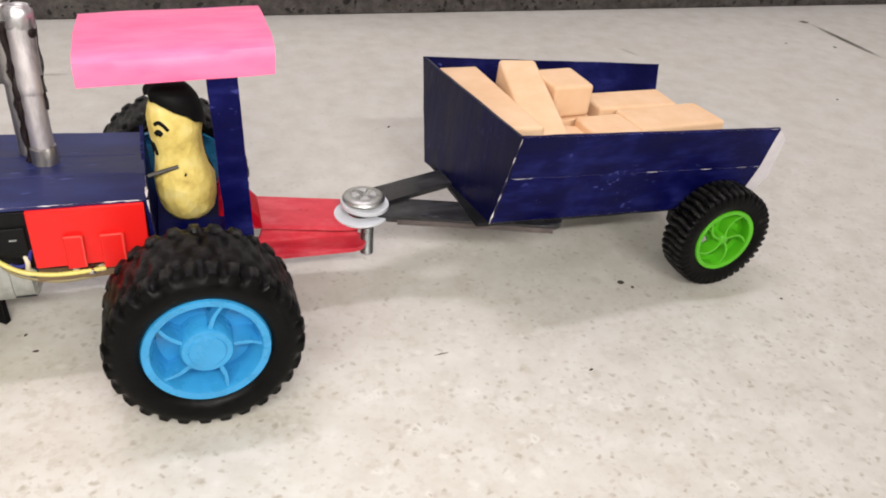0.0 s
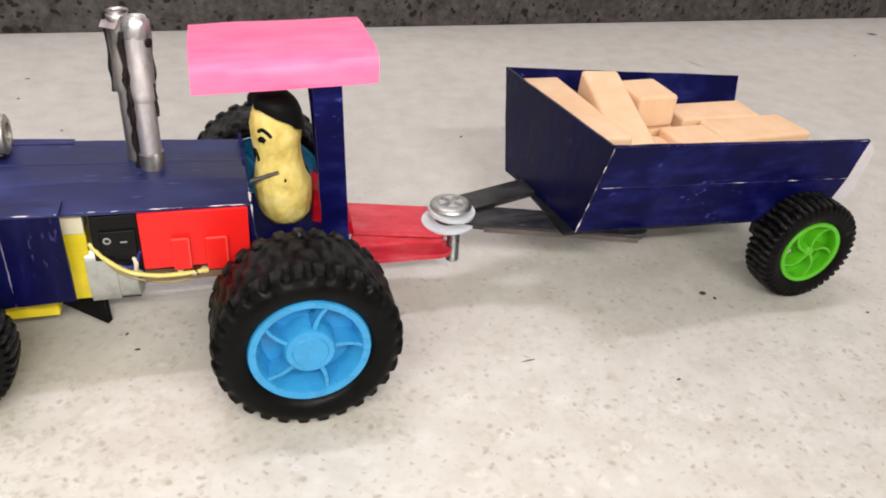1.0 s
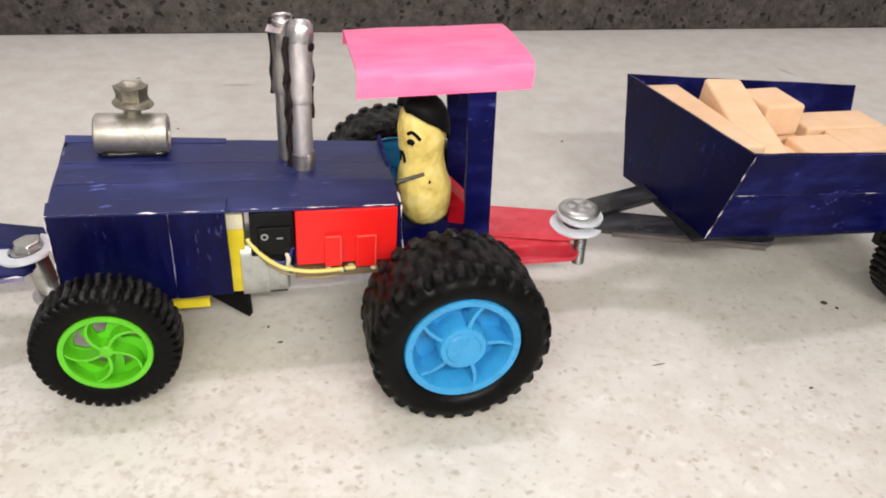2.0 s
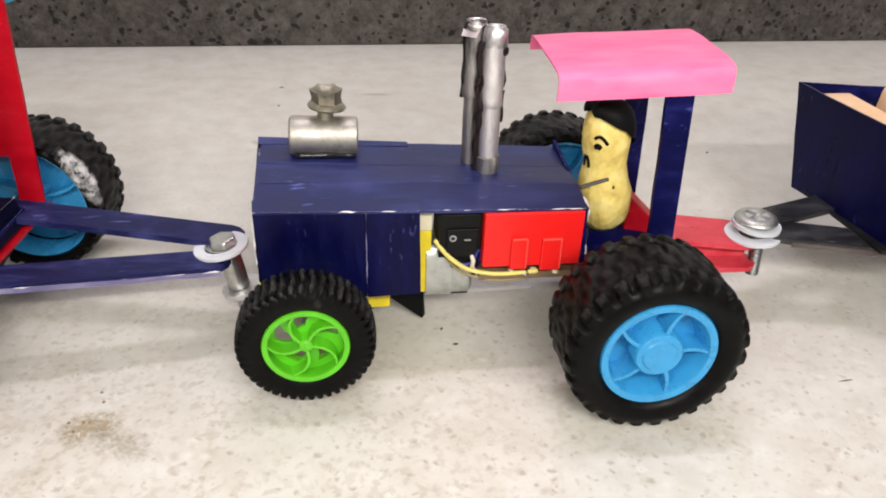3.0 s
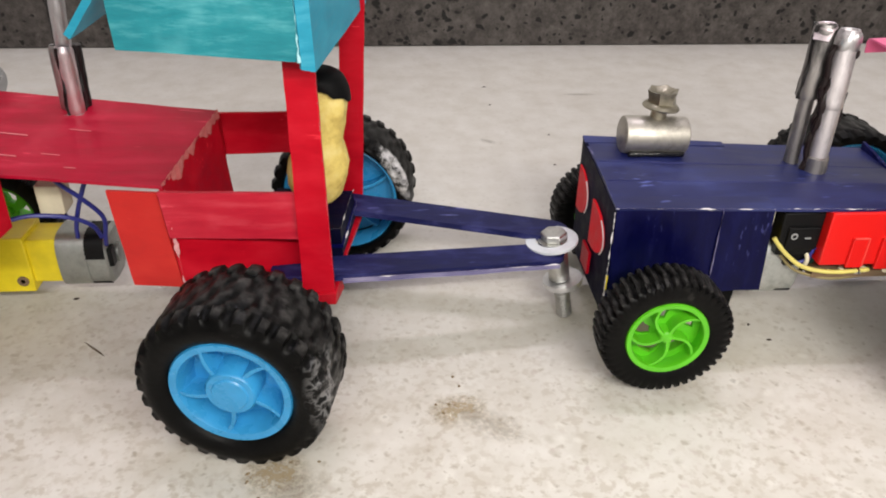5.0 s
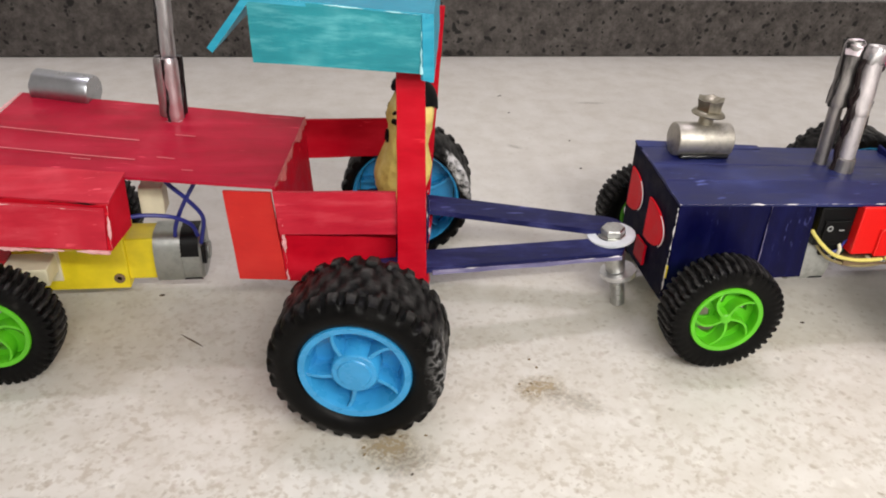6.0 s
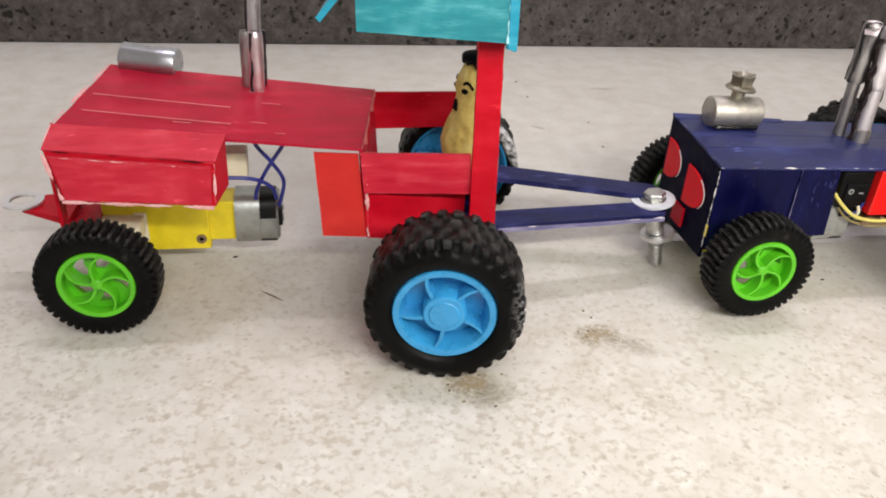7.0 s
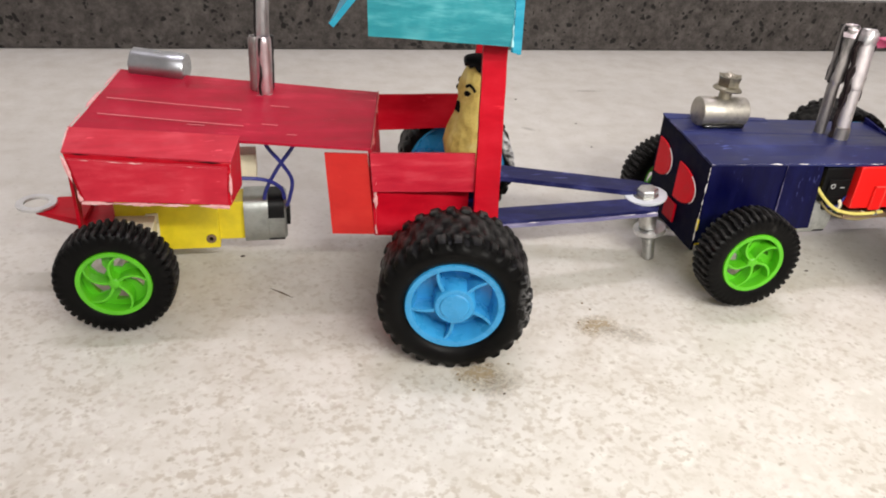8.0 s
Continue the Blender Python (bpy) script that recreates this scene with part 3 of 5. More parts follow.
stain("floor_stain", 687.7, 708, 7, 6, 0, SCRAPE, "dark spot on the terrazzo floor")
stain("floor_stain", -70, 625, 16, 3.5, -2, DUST, "short grey scuff on the terrazzo floor")
stain("floor_stain", -156, 532, 8, 4, -35, DUST, "short grey scuff on the terrazzo floor")


def crumb(x, y, length, width, turn, mat, label):
    bm = B()
    rnd = random.Random(int(x * 7 + y))
    ring = []
    for k in range(7):
        t = 2 * math.pi * k / 7
        p = V(length / 2 * math.cos(t) * rnd.uniform(0.7, 1.1), width / 2 * math.sin(t) * rnd.uniform(0.7, 1.1), 0)
        ring.append(Matrix.Rotation(radians(turn), 3, "Z") @ p + V(x, y, 0))
    low = [bm.verts.new(p) for p in ring]
    top = bm.verts.new(V(x, y, min(width, 1.2) * 0.6))
    bm.faces.new(low[::-1])
    for k in range(7):
        bm.faces.new((low[k], low[(k + 1) % 7], top))
    return solo("crumb", bm, mat, (x, y, 0), label, "crumb", "crumbs on the floor")


DIRT = material("dirt", (0.06, 0.045, 0.035), 0.9)
SCRAPE = material("scraped_dirt", (0.13, 0.10, 0.07), 0.9)
BROWN_DIRT = material("brown_dirt", (0.20, 0.145, 0.08), 0.9)
PALE_CHIP = material("pale_chip", (0.75, 0.72, 0.66), 0.6)
for x, y, length, width, turn in ((-379, 347, 3.5, 2.6, 0), (-262, 214, 2.2, 1.2, 30), (223, 293, 5, 4, 20), (227, 288, 3, 2, 80), (175.5, 235, 2.6, 1.5, 10),
                                  (154, 500, 4, 1.6, 50), (-146, 645, 5, 1.6, 10), (-52, 300, 3, 1.6, 0)):
    crumb(x, y, length, width, turn, DIRT, "dark crumb of dirt on the floor")
for x, y, length, width, turn in ((-57, 312, 2.6, 1.4, 60), (300, 262, 2.0, 1.6, 0), (330, 380, 2.6, 1.4, 20), (658, 626, 6, 4, 70), (549, 500, 3.5, 2.4, 10),
                                  (610, 642, 3.4, 2.4, 0), (-146, 604, 3, 1.6, 10), (-115.7, 492.6, 2.4, 1.6, 10), (-110.4, 543, 2.0, 1.4, 10)):
    crumb(x, y, length, width, turn, DIRT, "small dark crumb of dirt on the floor")
rnd = random.Random(8)
for x, y in ((-201, 262), (-270, 230)):
    for k in range(6):
        crumb(x + rnd.gauss(0, 7), y + rnd.gauss(0, 5), rnd.uniform(1.4, 2.6), rnd.uniform(1.0, 1.8), rnd.uniform(0, 180), BROWN_DIRT, "tiny brown crumb in the dried stain")
crumb(-203.5, 257, 1.5, 4.6, 3, PALE_CHIP, "pale chip of dried stuff in the stain")
for x, y, length, width, turn in ((-358.3, 307, 17, 1.3, -42), (114, 260, 9, 0.9, 4)):
    crumb(x, y, length, width, turn, SCRAPE, "thin dark scrape of dirt on the floor")

# ---- wheels ----


def treaded(profile, seg, height):
    """A tyre as one skin: its section turned round the axis, raised where height(turn, side) says so."""
    bm = B()
    rings = []
    for r, s in profile:
        ring = []
        for k in range(seg):
            t = 2 * math.pi * k / seg
            rr, ss = height(k / seg, r, s)
            ring.append(bm.verts.new((rr * math.cos(t), ss, rr * math.sin(t))))
        rings.append(ring)
    for p, q in zip(rings, rings[1:] + rings[:1]):
        for k in range(seg):
            m = (k + 1) % seg
            bm.faces.new((p[k], p[m], q[m], q[k]))
    return bm


def big_tyre():
    """A fat tyre: a smooth bulging wall, short lugs on the shoulder, uneven worn blocks on the crown."""
    side = [(22.3, 2.6), (23.2, 0.6), (24.6, -1.0), (26.6, -2.0), (28.8, -2.3), (30.8, -1.9), (32.2, -1.0)]
    lugs = [(33.2, 0.0), (34.0, 1.4), (34.4, 3.2), (34.6, 5.4), (34.7, 6.4), (34.9, 8.4), (34.9, 10.2), (35.0, 12.4), (35.0, 14.6)]
    half = side + lugs
    inner = [(29.2, 4.0), (29.4, 1.2), (30.0, -0.1), (30.8, -0.7), (31.5, -0.8), (32.2, -0.4)] + lugs
    profile = half + [(r, 32.5 - s) for r, s in reversed(inner)]
    n, per = 28, 12

    def soft(f, width):
        """1 on the block, 0 in the groove, with sloping flanks."""
        d = min(f, width - f) if f < width else -min(f - width, 1 - f)
        return min(1.0, max(0.0, 0.5 + d * 7.0))

    def height(turn, r, s):
        side_s = min(s, 32.5 - s)
        near = s < 16.25
        a = 2 * math.pi * turn
        bend = 0.16 * noise.noise((math.cos(a) * 2.2, math.sin(a) * 2.2, s * 0.1))
        f = (turn * n + (0.0 if near else 0.5) + bend) % n
        k, f = int(f), f % 1.0
        odd = noise.noise((k * 1.7, 4.0 if near else 9.0, side_s // 6.2))
        lump = 0.2 * noise.noise((math.cos(a) * 9, math.sin(a) * 9, s * 0.35))
        if r < 32.5:
            return r + 0.2 * lump, s
        if side_s <= 5.9:
            up = soft(f, 0.58 + 0.12 * odd)
            out = -0.5 * up if side_s < 1 else 0.0
            return r - 0.3 + (1.6 + 0.35 * odd) * up + lump * 0.5, s + (out if near else -out)
        g = (f + 0.35 + 0.4 * (side_s - 6) / 9) % 1.0
        if side_s <= 9.9:
            return r + (0.6 + 0.4 * odd) * soft(g, 0.60 + 0.14 * odd) + lump, s
        return r + (0.6 - 0.4 * odd) * soft((f + 0.8) % 1.0, 0.64 + 0.14 * odd) + lump, s

    return treaded(profile, n * per, height)


def big_rim():
    bm = B()
    lathe(bm, (0, 0, 0), (0, 1, 0), [(0, 11.4), (17.4, 10.8), (19.2, 1.8), (19.9, 0.4), (22.5, 0.1), (23.1, 1.2), (23.1, 13.0), (28.4, 15.0), (29.3, 28.6), (29.0, 30.2), (28.2, 30.6), (27.4, 29.4), (26.4, 17.0), (0, 15.5)], 48)
    return bm


def curved_blade(bm, r0, r1, s0, s1, sweep, w0, w1, start=0.0, steps=6):
    """A spoke from radius r0 to r1 that sweeps round by sweep, as a closed bar."""
    rings = []
    for i in range(steps + 1):
        f = i / steps
        r, t = r0 + (r1 - r0) * f, start + sweep * f * f
        h = (w0 + (w1 - w0) * f) / 2 / max(r, 0.1)
        rings.append([(r * math.cos(t + a), s, r * math.sin(t + a)) for a, s in ((-h, s0), (h, s0), (h, s1), (-h, s1))])
    vs = [[bm.verts.new(p) for p in ring] for ring in rings]
    for p, q in zip(vs, vs[1:]):
        for k in range(4):
            m = (k + 1) % 4
            bm.faces.new((p[k], p[m], q[m], q[k]))
    bm.faces.new(vs[0][::-1]), bm.faces.new(vs[-1])


def big_spoke(k):
    bm = B()
    a = 2 * math.pi * k / 5
    curved_blade(bm, 8.2, 19.6, 1.2, 11.4, -0.16, 1.7, 1.3, a)
    curved_blade(bm, 5.4, 26.0, 15.4, 23, -0.20, 1.6, 1.4, a + 0.4)
    return bm


def big_hub():
    bm = B()
    lathe(bm, (0, 0, 0), (0, 1, 0), [(0, -0.2), (6.4, -0.2), (6.9, 0.4), (8.9, 0.4), (9.6, 1.2), (9.8, 12), (0, 12)], 32)
    lathe(bm, (0, 0, 0), (0, 1, 0), [(0, 15.2), (6.0, 12.6), (5.4, 26), (0, 26)], 24)
    return bm


def small_tyre():
    half = [(16.8, 0.9), (18.4, -0.2), (21.8, -0.7), (24.2, -0.3), (25.0, 0.5), (25.4, 1.2), (25.6, 3.6), (25.7, 6.2), (25.8, 7.6)]
    profile = half + [(r, 16 - s) for r, s in reversed(half)]
    n, per = 44, 6

    def height(turn, r, s):
        if r < 24.1:
            return r, s
        f = (turn * n + 0.35 * (min(s, 16 - s) / 8)) % 1.0
        return (r + 1.6 if f < 0.5 else r - 0.1), s

    return treaded(profile, n * per, height)


def small_rim():
    bm = B()
    lathe(bm, (0, 0, 0), (0, 1, 0), [(16.2, 0.3), (18.3, 0.0), (18.8, 1.0), (18.8, 15), (18.2, 15.6), (17.2, 15), (16.7, 4), (15.9, 1.2)], 48, closed=True)
    return bm


def small_spoke(k):
    bm = B()
    a = 2 * math.pi * k / 5
    curved_blade(bm, 2.6, 16.8, 1.0, 7.2, -0.60, 1.3, 1.5, a, 8)
    return bm


def small_web():
    """The plate deep in the wheel, with five curved openings between its spokes."""
    bm = B()
    radii, n, per = (3.0, 6.0, 9.5, 13.6, 16.9), 5, 10
    seg = n * per

    def at(i, k, s):
        t = 2 * math.pi * k / seg - 0.60 * ((radii[i] - 3) / 13.9) ** 2
        return bm.verts.new((radii[i] * math.cos(t), s, radii[i] * math.sin(t)))

    front, back = ([[at(i, k, s) for k in range(seg)] for i in range(len(radii))] for s in (7.0, 8.4))
    gap = [[i in (1, 2) and 4 <= k % per < 9 for k in range(seg)] for i in range(len(radii) - 1)]
    for i in range(len(radii) - 1):
        for k in range(seg):
            j = (k + 1) % seg
            if gap[i][k]:
                continue
            bm.faces.new((front[i][k], front[i][j], front[i + 1][j], front[i + 1][k]))
            bm.faces.new((back[i][k], back[i + 1][k], back[i + 1][j], back[i][j]))
            if i > 0 and gap[i - 1][k]:
                bm.faces.new((front[i][k], back[i][k], back[i][j], front[i][j]))
            if i + 1 < len(gap) and gap[i + 1][k]:
                bm.faces.new((front[i + 1][j], back[i + 1][j], back[i + 1][k], front[i + 1][k]))
            if gap[i][j]:
                bm.faces.new((front[i][j], back[i][j], back[i + 1][j], front[i + 1][j]))
            if gap[i][k - 1]:
                bm.faces.new((front[i + 1][k], back[i + 1][k], back[i][k], front[i][k]))
    return bm


def small_hub():
    bm = B()
    lathe(bm, (0, 0, 0), (0, 1, 0), [(0, 0.6), (2.2, 0.7), (2.9, 1.2), (3.3, 2.4), (3.6, 12), (0, 12)], 24)
    return bm


BIG = dict(rim=finish(big_rim(), "wheel", BLUE_PLASTIC), tyre=finish(big_tyre(), "tyre", RUBBER), hub=finish(big_hub(), "hub_cap", BLUE_PLASTIC),
           spokes=[finish(big_spoke(k), "spoke", BLUE_PLASTIC) for k in range(5)])


def drawn_in(bm):
    """Bring the plastic of a small wheel to the width of its tyre's seat."""
    bmesh.ops.scale(bm, vec=(0.91, 1, 0.91), verts=bm.verts)
    return bm


SMALL = dict(rim=finish(drawn_in(small_rim()), "wheel", GREEN_PLASTIC), tyre=finish(small_tyre(), "tyre", RUBBER_SMALL), hub=finish(drawn_in(small_hub()), "hub_cap", GREEN_PLASTIC),
             spokes=[finish(drawn_in(small_spoke(k)), "spoke", GREEN_PLASTIC) for k in range(5)], web=finish(drawn_in(small_web()), "web", GREEN_PLASTIC))
CHALKED, RUBBED = BIG["tyre"].copy(), BIG["tyre"].copy()
CHALKED.materials[0], RUBBED.materials[0] = RUBBER_CHALKED, RUBBER_RUBBED


def place_wheel(parent, kit, hub, yaw, spin, label, tyre=None, lean=0.0, size=1.0):
    """A wheel under its vehicle; hub is the middle of its outer face, yaw 0 faces the camera's side, 180 the wall."""
    at = Vector(hub) * MM - parent.location
    wheel = new("wheel", kit["rim"])
    wheel.parent = parent
    wheel.matrix_basis = Matrix.Translation(at) @ pose(0, 0, 0, lean, 0, yaw) @ pose(0, 0, 0, 0, -spin, 0) @ Matrix.Scale(size, 4)
    tagged(wheel, label)
    for name, mesh in [("tyre", tyre or kit["tyre"]), ("hub_cap", kit["hub"])] + [("spoke", s) for s in kit["spokes"]] + [("web", kit[k]) for k in ("web",) if k in kit]:
        ob = new(name, mesh)
        ob.parent = wheel
        if name == "tyre":
            tagged(ob, "black rubber tyre with a deep tread")
    return wheel


# ---- dolls ----


def peanut(name, foot, lean, face, height, label, radius, cap_front=0.945, cap_drop=0.21, upper=1.0, pin=True, lump=0.9, stripe=0.7, quiff=2.2, crown=3.0):
    """A painted peanut set upright as a driver: one plain mesh. face: the degrees to which its front turns, from +x."""
    bm = B()
    foot = Vector(foot)
    lobes = [(0.0, 0.0), (0.02, 0.34), (0.06, 0.62), (0.12, 0.84), (0.19, 0.96), (0.27, 1.0), (0.36, 0.97), (0.45, 0.885), (0.52, 0.83), (0.58, 0.83), (0.66, 0.90), (0.74, 0.95), (0.82, 0.93), (0.89, 0.85), (0.945, 0.70), (0.98, 0.46), (1.0, 0.0)]
    prof = [(f, r * (1 + (upper - 1) * min(1, max(0, (f - 0.36) / 0.28)))) for f, r in lobes]
    seg = 28

    def middle(f):
        return foot + V(lean[0] * math.sin(math.pi * (f - 0.5)), lean[1] * f, height * f)

    def surface(f, deg, out=0.0):
        for (f0, r0), (f1, r1) in zip(prof, prof[1:]):
            if f0 <= f <= f1:
                r = r0 + (r1 - r0) * (f - f0) / (f1 - f0)
        t = radians(deg)
        return middle(f) + (r * radius + out) * V(math.cos(t), math.sin(t), 0)

    rings = []
    for f, r in prof:
        if r == 0:
            rings.append([bm.verts.new(middle(f))])
        else:
            rings.append([bm.verts.new(wobble(middle(f) + r * radius * V(math.cos(2 * math.pi * k / seg), math.sin(2 * math.pi * k / seg), 0), lump, 0.13)) for k in range(seg)])
    for i, (p, q) in enumerate(zip(rings, rings[1:])):
        for k in range(seg):
            m = (k + 1) % seg
            if len(p) == 1:
                f = bm.faces.new((p[0], q[m], q[k]))
            elif len(q) == 1:
                f = bm.faces.new((p[k], p[m], q[0]))
            else:
                f = bm.faces.new((p[k], p[m], q[m], q[k]))

    def paint_stroke(points, r):
        before = len(bm.faces)
        cable(bm, points, r, 6, 4)
        bm.faces.ensure_lookup_table()
        for f in bm.faces[before:]:
            f.material_index = 1

    # the dark cap: a domed shell over the crown, lower at the back, thick over the brow
    before = len(bm.faces)
    ahead = V(math.cos(radians(face)), math.sin(radians(face)), 0)
    peak = middle(1.0) + V(0, 0, crown) + 0.45 * quiff * ahead
    cap, layers = [], 8
    for i in range(layers):
        rise = math.pi / 2 * i / layers
        ring = []
        for k in range(seg):
            deg = 360 * k / seg
            back = (0.5 - 0.5 * math.cos(radians(deg - face))) ** 1.6
            brow = (0.5 + 0.5 * math.cos(radians(deg - face))) ** 2
            low = cap_front - cap_drop * back + 0.03 * noise.noise((deg * 0.06, face, radius)) + 0.015 * noise.noise((deg * 0.2, face, radius))
            rim = surface(low, deg, 1.6 + 0.35 * quiff * brow)
            bulge = 1 + 0.10 * quiff * brow * math.sin(2 * rise) / 2
            flat = (rim - peak) * math.cos(rise) ** 0.62 * bulge
            ring.append(bm.verts.new(V(peak.x + flat.x, peak.y + flat.y, rim.z + (peak.z - rim.z) * math.sin(rise) ** 0.9)))
        cap.append(ring)
    top = bm.verts.new(peak)
    for p, q in zip(cap, cap[1:]):
        for k in range(seg):
            m = (k + 1) % seg
            bm.faces.new((p[k], p[m], q[m], q[k]))
    for k in range(seg):
        bm.faces.new((cap[-1][k], cap[-1][(k + 1) % seg], top))
    bm.faces.ensure_lookup_table()
    for f in bm.faces[before:]:
        f.material_index = 1
    for side in (-1, 1):
        paint_stroke([surface(0.795, face + side * 26, 0.0), surface(0.815, face + side * 36, 0.1), surface(0.80, face + side * 46, 0.1), surface(0.765, face + side * 56, 0.0)], 0.8)
        paint_stroke([surface(0.735, face + side * 28, -0.1), surface(0.745, face + side * 34, 0.0), surface(0.73, face + side * 41, -0.1)], 1.3)
        paint_stroke([surface(0.64, face + side * 2, 0.2), surface(0.60, face + side * 7, 0.2), surface(0.555, face + side * 9, 0.1)], 0.75)
    # a painted stripe of hair down the back
    if stripe:
        paint_stroke([surface(f, face + 172 + 9 * math.sin(f * 11), -0.2 + 0.2 * math.sin(f * 23)) for f in (0.10, 0.2, 0.3, 0.4, 0.5, 0.6, 0.7, 0.8)], stripe)
    before = len(bm.faces)
    if pin:
        paint_stroke([surface(0.44, face + 72, -0.3), surface(0.435, face + 76, -0.3)], 0.8)
        before = len(bm.faces)
        rod(bm, surface(0.50, face + 62, 0.2), surface(0.45, face + 18, 6.5), 0.85, 8)
    bm.faces.ensure_lookup_table()
    for f in bm.faces[before:]:
        f.material_index = 2
    return solo(name, bm, [PEANUT, INK, PIN_GREY], foot, label, "doll", "peanut drivers")


# ---- hardware ----


def washer(bm, at, r_in, r_out, thick, axis=(0, 0, 1)):
    lathe(bm, at, axis, [(r_in, 0), (r_out, 0), (r_out + 0.15, thick * 0.5), (r_out, thick), (r_in, thick)], 32, closed=True)


def threaded(bm, a, b, r, pitch=1.6):
    a, b = Vector(a), Vector(b)
    h = (b - a).length
    n = int(h / pitch)
    prof = [(0, 0)]
    for i in range(n):
        prof += [(r - 0.35, h * i / n), (r, h * (i + 0.5) / n)]
    prof += [(r - 0.4, h), (0, h)]
    lathe(bm, a, b - a, prof, 18)


def hexhead(bm, at, r, h, axis=(0, 0, 1)):
    lathe(bm, at, axis, [(0, 0), (r, 0), (r, h * 0.85), (r * 0.88, h), (0, h)], 6)


def dished_hexhead(bm, at, r, h, turn):
    """A pressed hexagon head: flanks drawn in at the foot, a hollow top and raised corners."""
    at = Vector(at)
    rings = []
    for q, z, peak in ((0.98, 0, 0), (0.90, 0.45 * h, 0), (1.02, h, 0.5), (0.80, h - 0.3, 0.2), (0.55, h - 1.5, 0)):
        ring = []
        for k in range(24):
            a = 2 * math.pi * k / 24
            corner = math.cos(math.pi / 6) / math.cos((a + math.pi / 6) % (math.pi / 3) - math.pi / 6)
            ring.append(bm.verts.new(at + V(r * q * corner * math.cos(a + turn), r * q * corner * math.sin(a + turn), z + peak * (corner - 0.87) * 8)))
        rings.append(ring)
    for p, q in zip(rings, rings[1:]):
        for k in range(24):
            j = (k + 1) % 24
            bm.faces.new((p[k], p[j], q[j], q[k]))
    bm.faces.new(rings[0][::-1]), bm.faces.new(rings[-1])


def toy_motor(parent, x, y, z, ry, rz, length, can):
    """A small motor lying along x: a can with flat sides and rounded corners, black windows in its end, a boss and a terminal."""

    def ring(bm, at, q, first=0.0, last=360.0, n=40):
        row = []
        for k in range(n):
            t = radians(first + (last - first) * k / (n if last - first >= 360 else n - 1))
            c, d = math.cos(t), math.sin(t)
            row.append(bm.verts.new((at, y - q * ry * math.copysign(abs(c) ** 0.55, c), z + q * rz * math.copysign(abs(d) ** 0.62, d))))
        return row

    bm = B()
    rings = [ring(bm, x + length * f, q) for f, q in ((0, 1.0), (0.56, 1.0), (0.57, 0.97), (0.93, 0.97), (1.0, 0.86))]
    for p, q in zip(rings, rings[1:]):
        for k in range(40):
            bm.faces.new((p[k], p[(k + 1) % 40], q[(k + 1) % 40], q[k]))
    bm.faces.new(rings[0][::-1]), bm.faces.new(rings[-1])
    lathe(bm, (x + length, y, z), (1, 0, 0), [(0, 0), (4.6, 0), (4.6, 2.0), (0, 2.0)], 18)
    motor = part("motor", bm, can, parent, "grey metal motor can with flat sides")
    for first, last in ((4, 104), (-62, -44)):
        bm = B()
        front, back = ([ring(bm, x + length * f, q, first, last, 12) for f in (0.55, 0.93)] for q in (1.0, 0.93))
        for k in range(11):
            bm.faces.new((front[0][k], front[0][k + 1], front[1][k + 1], front[1][k]))
            bm.faces.new((back[0][k], back[1][k], back[1][k + 1], back[0][k + 1]))
            bm.faces.new((front[0][k], back[0][k], back[0][k + 1], front[0][k + 1]))
            bm.faces.new((front[1][k], front[1][k + 1], back[1][k + 1], back[1][k]))
        for k in (0, 11):
            bm.faces.new((front[0][k], front[1][k], back[1][k], back[0][k]))
        part("end_cap", bm, BLACK_PLASTIC, motor, "black plastic showing in the can's end")
    bm = B()
    box(bm, x + length - 0.6, x + length + 1.6, y - ry * 0.9, y - ry * 0.5, z - 2, z + rz * 0.55)
    part("terminal", bm, BLACK_PLASTIC, motor, bevel=0.3)


def double_exhaust(parent, tubes, foils, label):
    """Upright tubes rolled from foil, each a thin foot and a thicker, creased sleeve above."""
    for (foot, split, top, r0, r1), foil in zip(tubes, foils):
        foot, split, top = Vector(foot), Vector(split), Vector(top)
        bm = B()
        rod(bm, foot, split + V(0, 0, 1.5), r0, 20, 0.2)
        stack = part("exhaust_pipe", bm, foil, parent, label)
        bm = B()
        axis = (top - split)
        h = axis.length
        prof = [(r0 * 0.9, 0), (r1 * 0.94, 0.3), (r1, 1.2)] + [(r1 * (1 + 0.012 * math.sin(i * 2.1)), h * i / 10) for i in range(1, 10)] + [(r1 * 0.99, h - 1.5), (r1 * 0.80, h + 0.4), (r1 * 0.66, h + 0.2), (r1 * 0.62, h - 6), (0, h - 6)]
        lathe(bm, split, axis, prof, 22, ripple=0.28)
        part("foil_sleeve", bm, foil, stack, "creased silver foil sleeve")
        bm = B()
        u, v, w = frame_of(axis)
        rnd = random.Random(int(top.x * 10))
        for k in range(3):
            t = rnd.uniform(0, 6.28)
            side = math.cos(t) * V(1, 0, 0) + math.sin(t) * V(0, 1, 0)
            pts = [split.lerp(top, f / 6) + side * r1 * 0.98 + V(rnd.uniform(-0.6, 0.6), rnd.uniform(-0.6, 0.6), 0) for f in range(7)]
            cable(bm, pts, rnd.uniform(0.5, 1.0), 5, 3)
        part("crease", bm, FOIL_DARK, stack, "dark torn crease in the foil")

# ---- the trailer ----
trailer = thing("trailer", (215, 335, 0), "navy painted card trailer with flared sides and an open back", "trailer")
bm = B()
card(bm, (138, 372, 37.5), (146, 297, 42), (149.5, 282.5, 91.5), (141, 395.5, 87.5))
# shade on the front panel is put into its darker navy
part("front_panel", bm, NAVY_SHADED_SIDE, trailer)
bm = B()
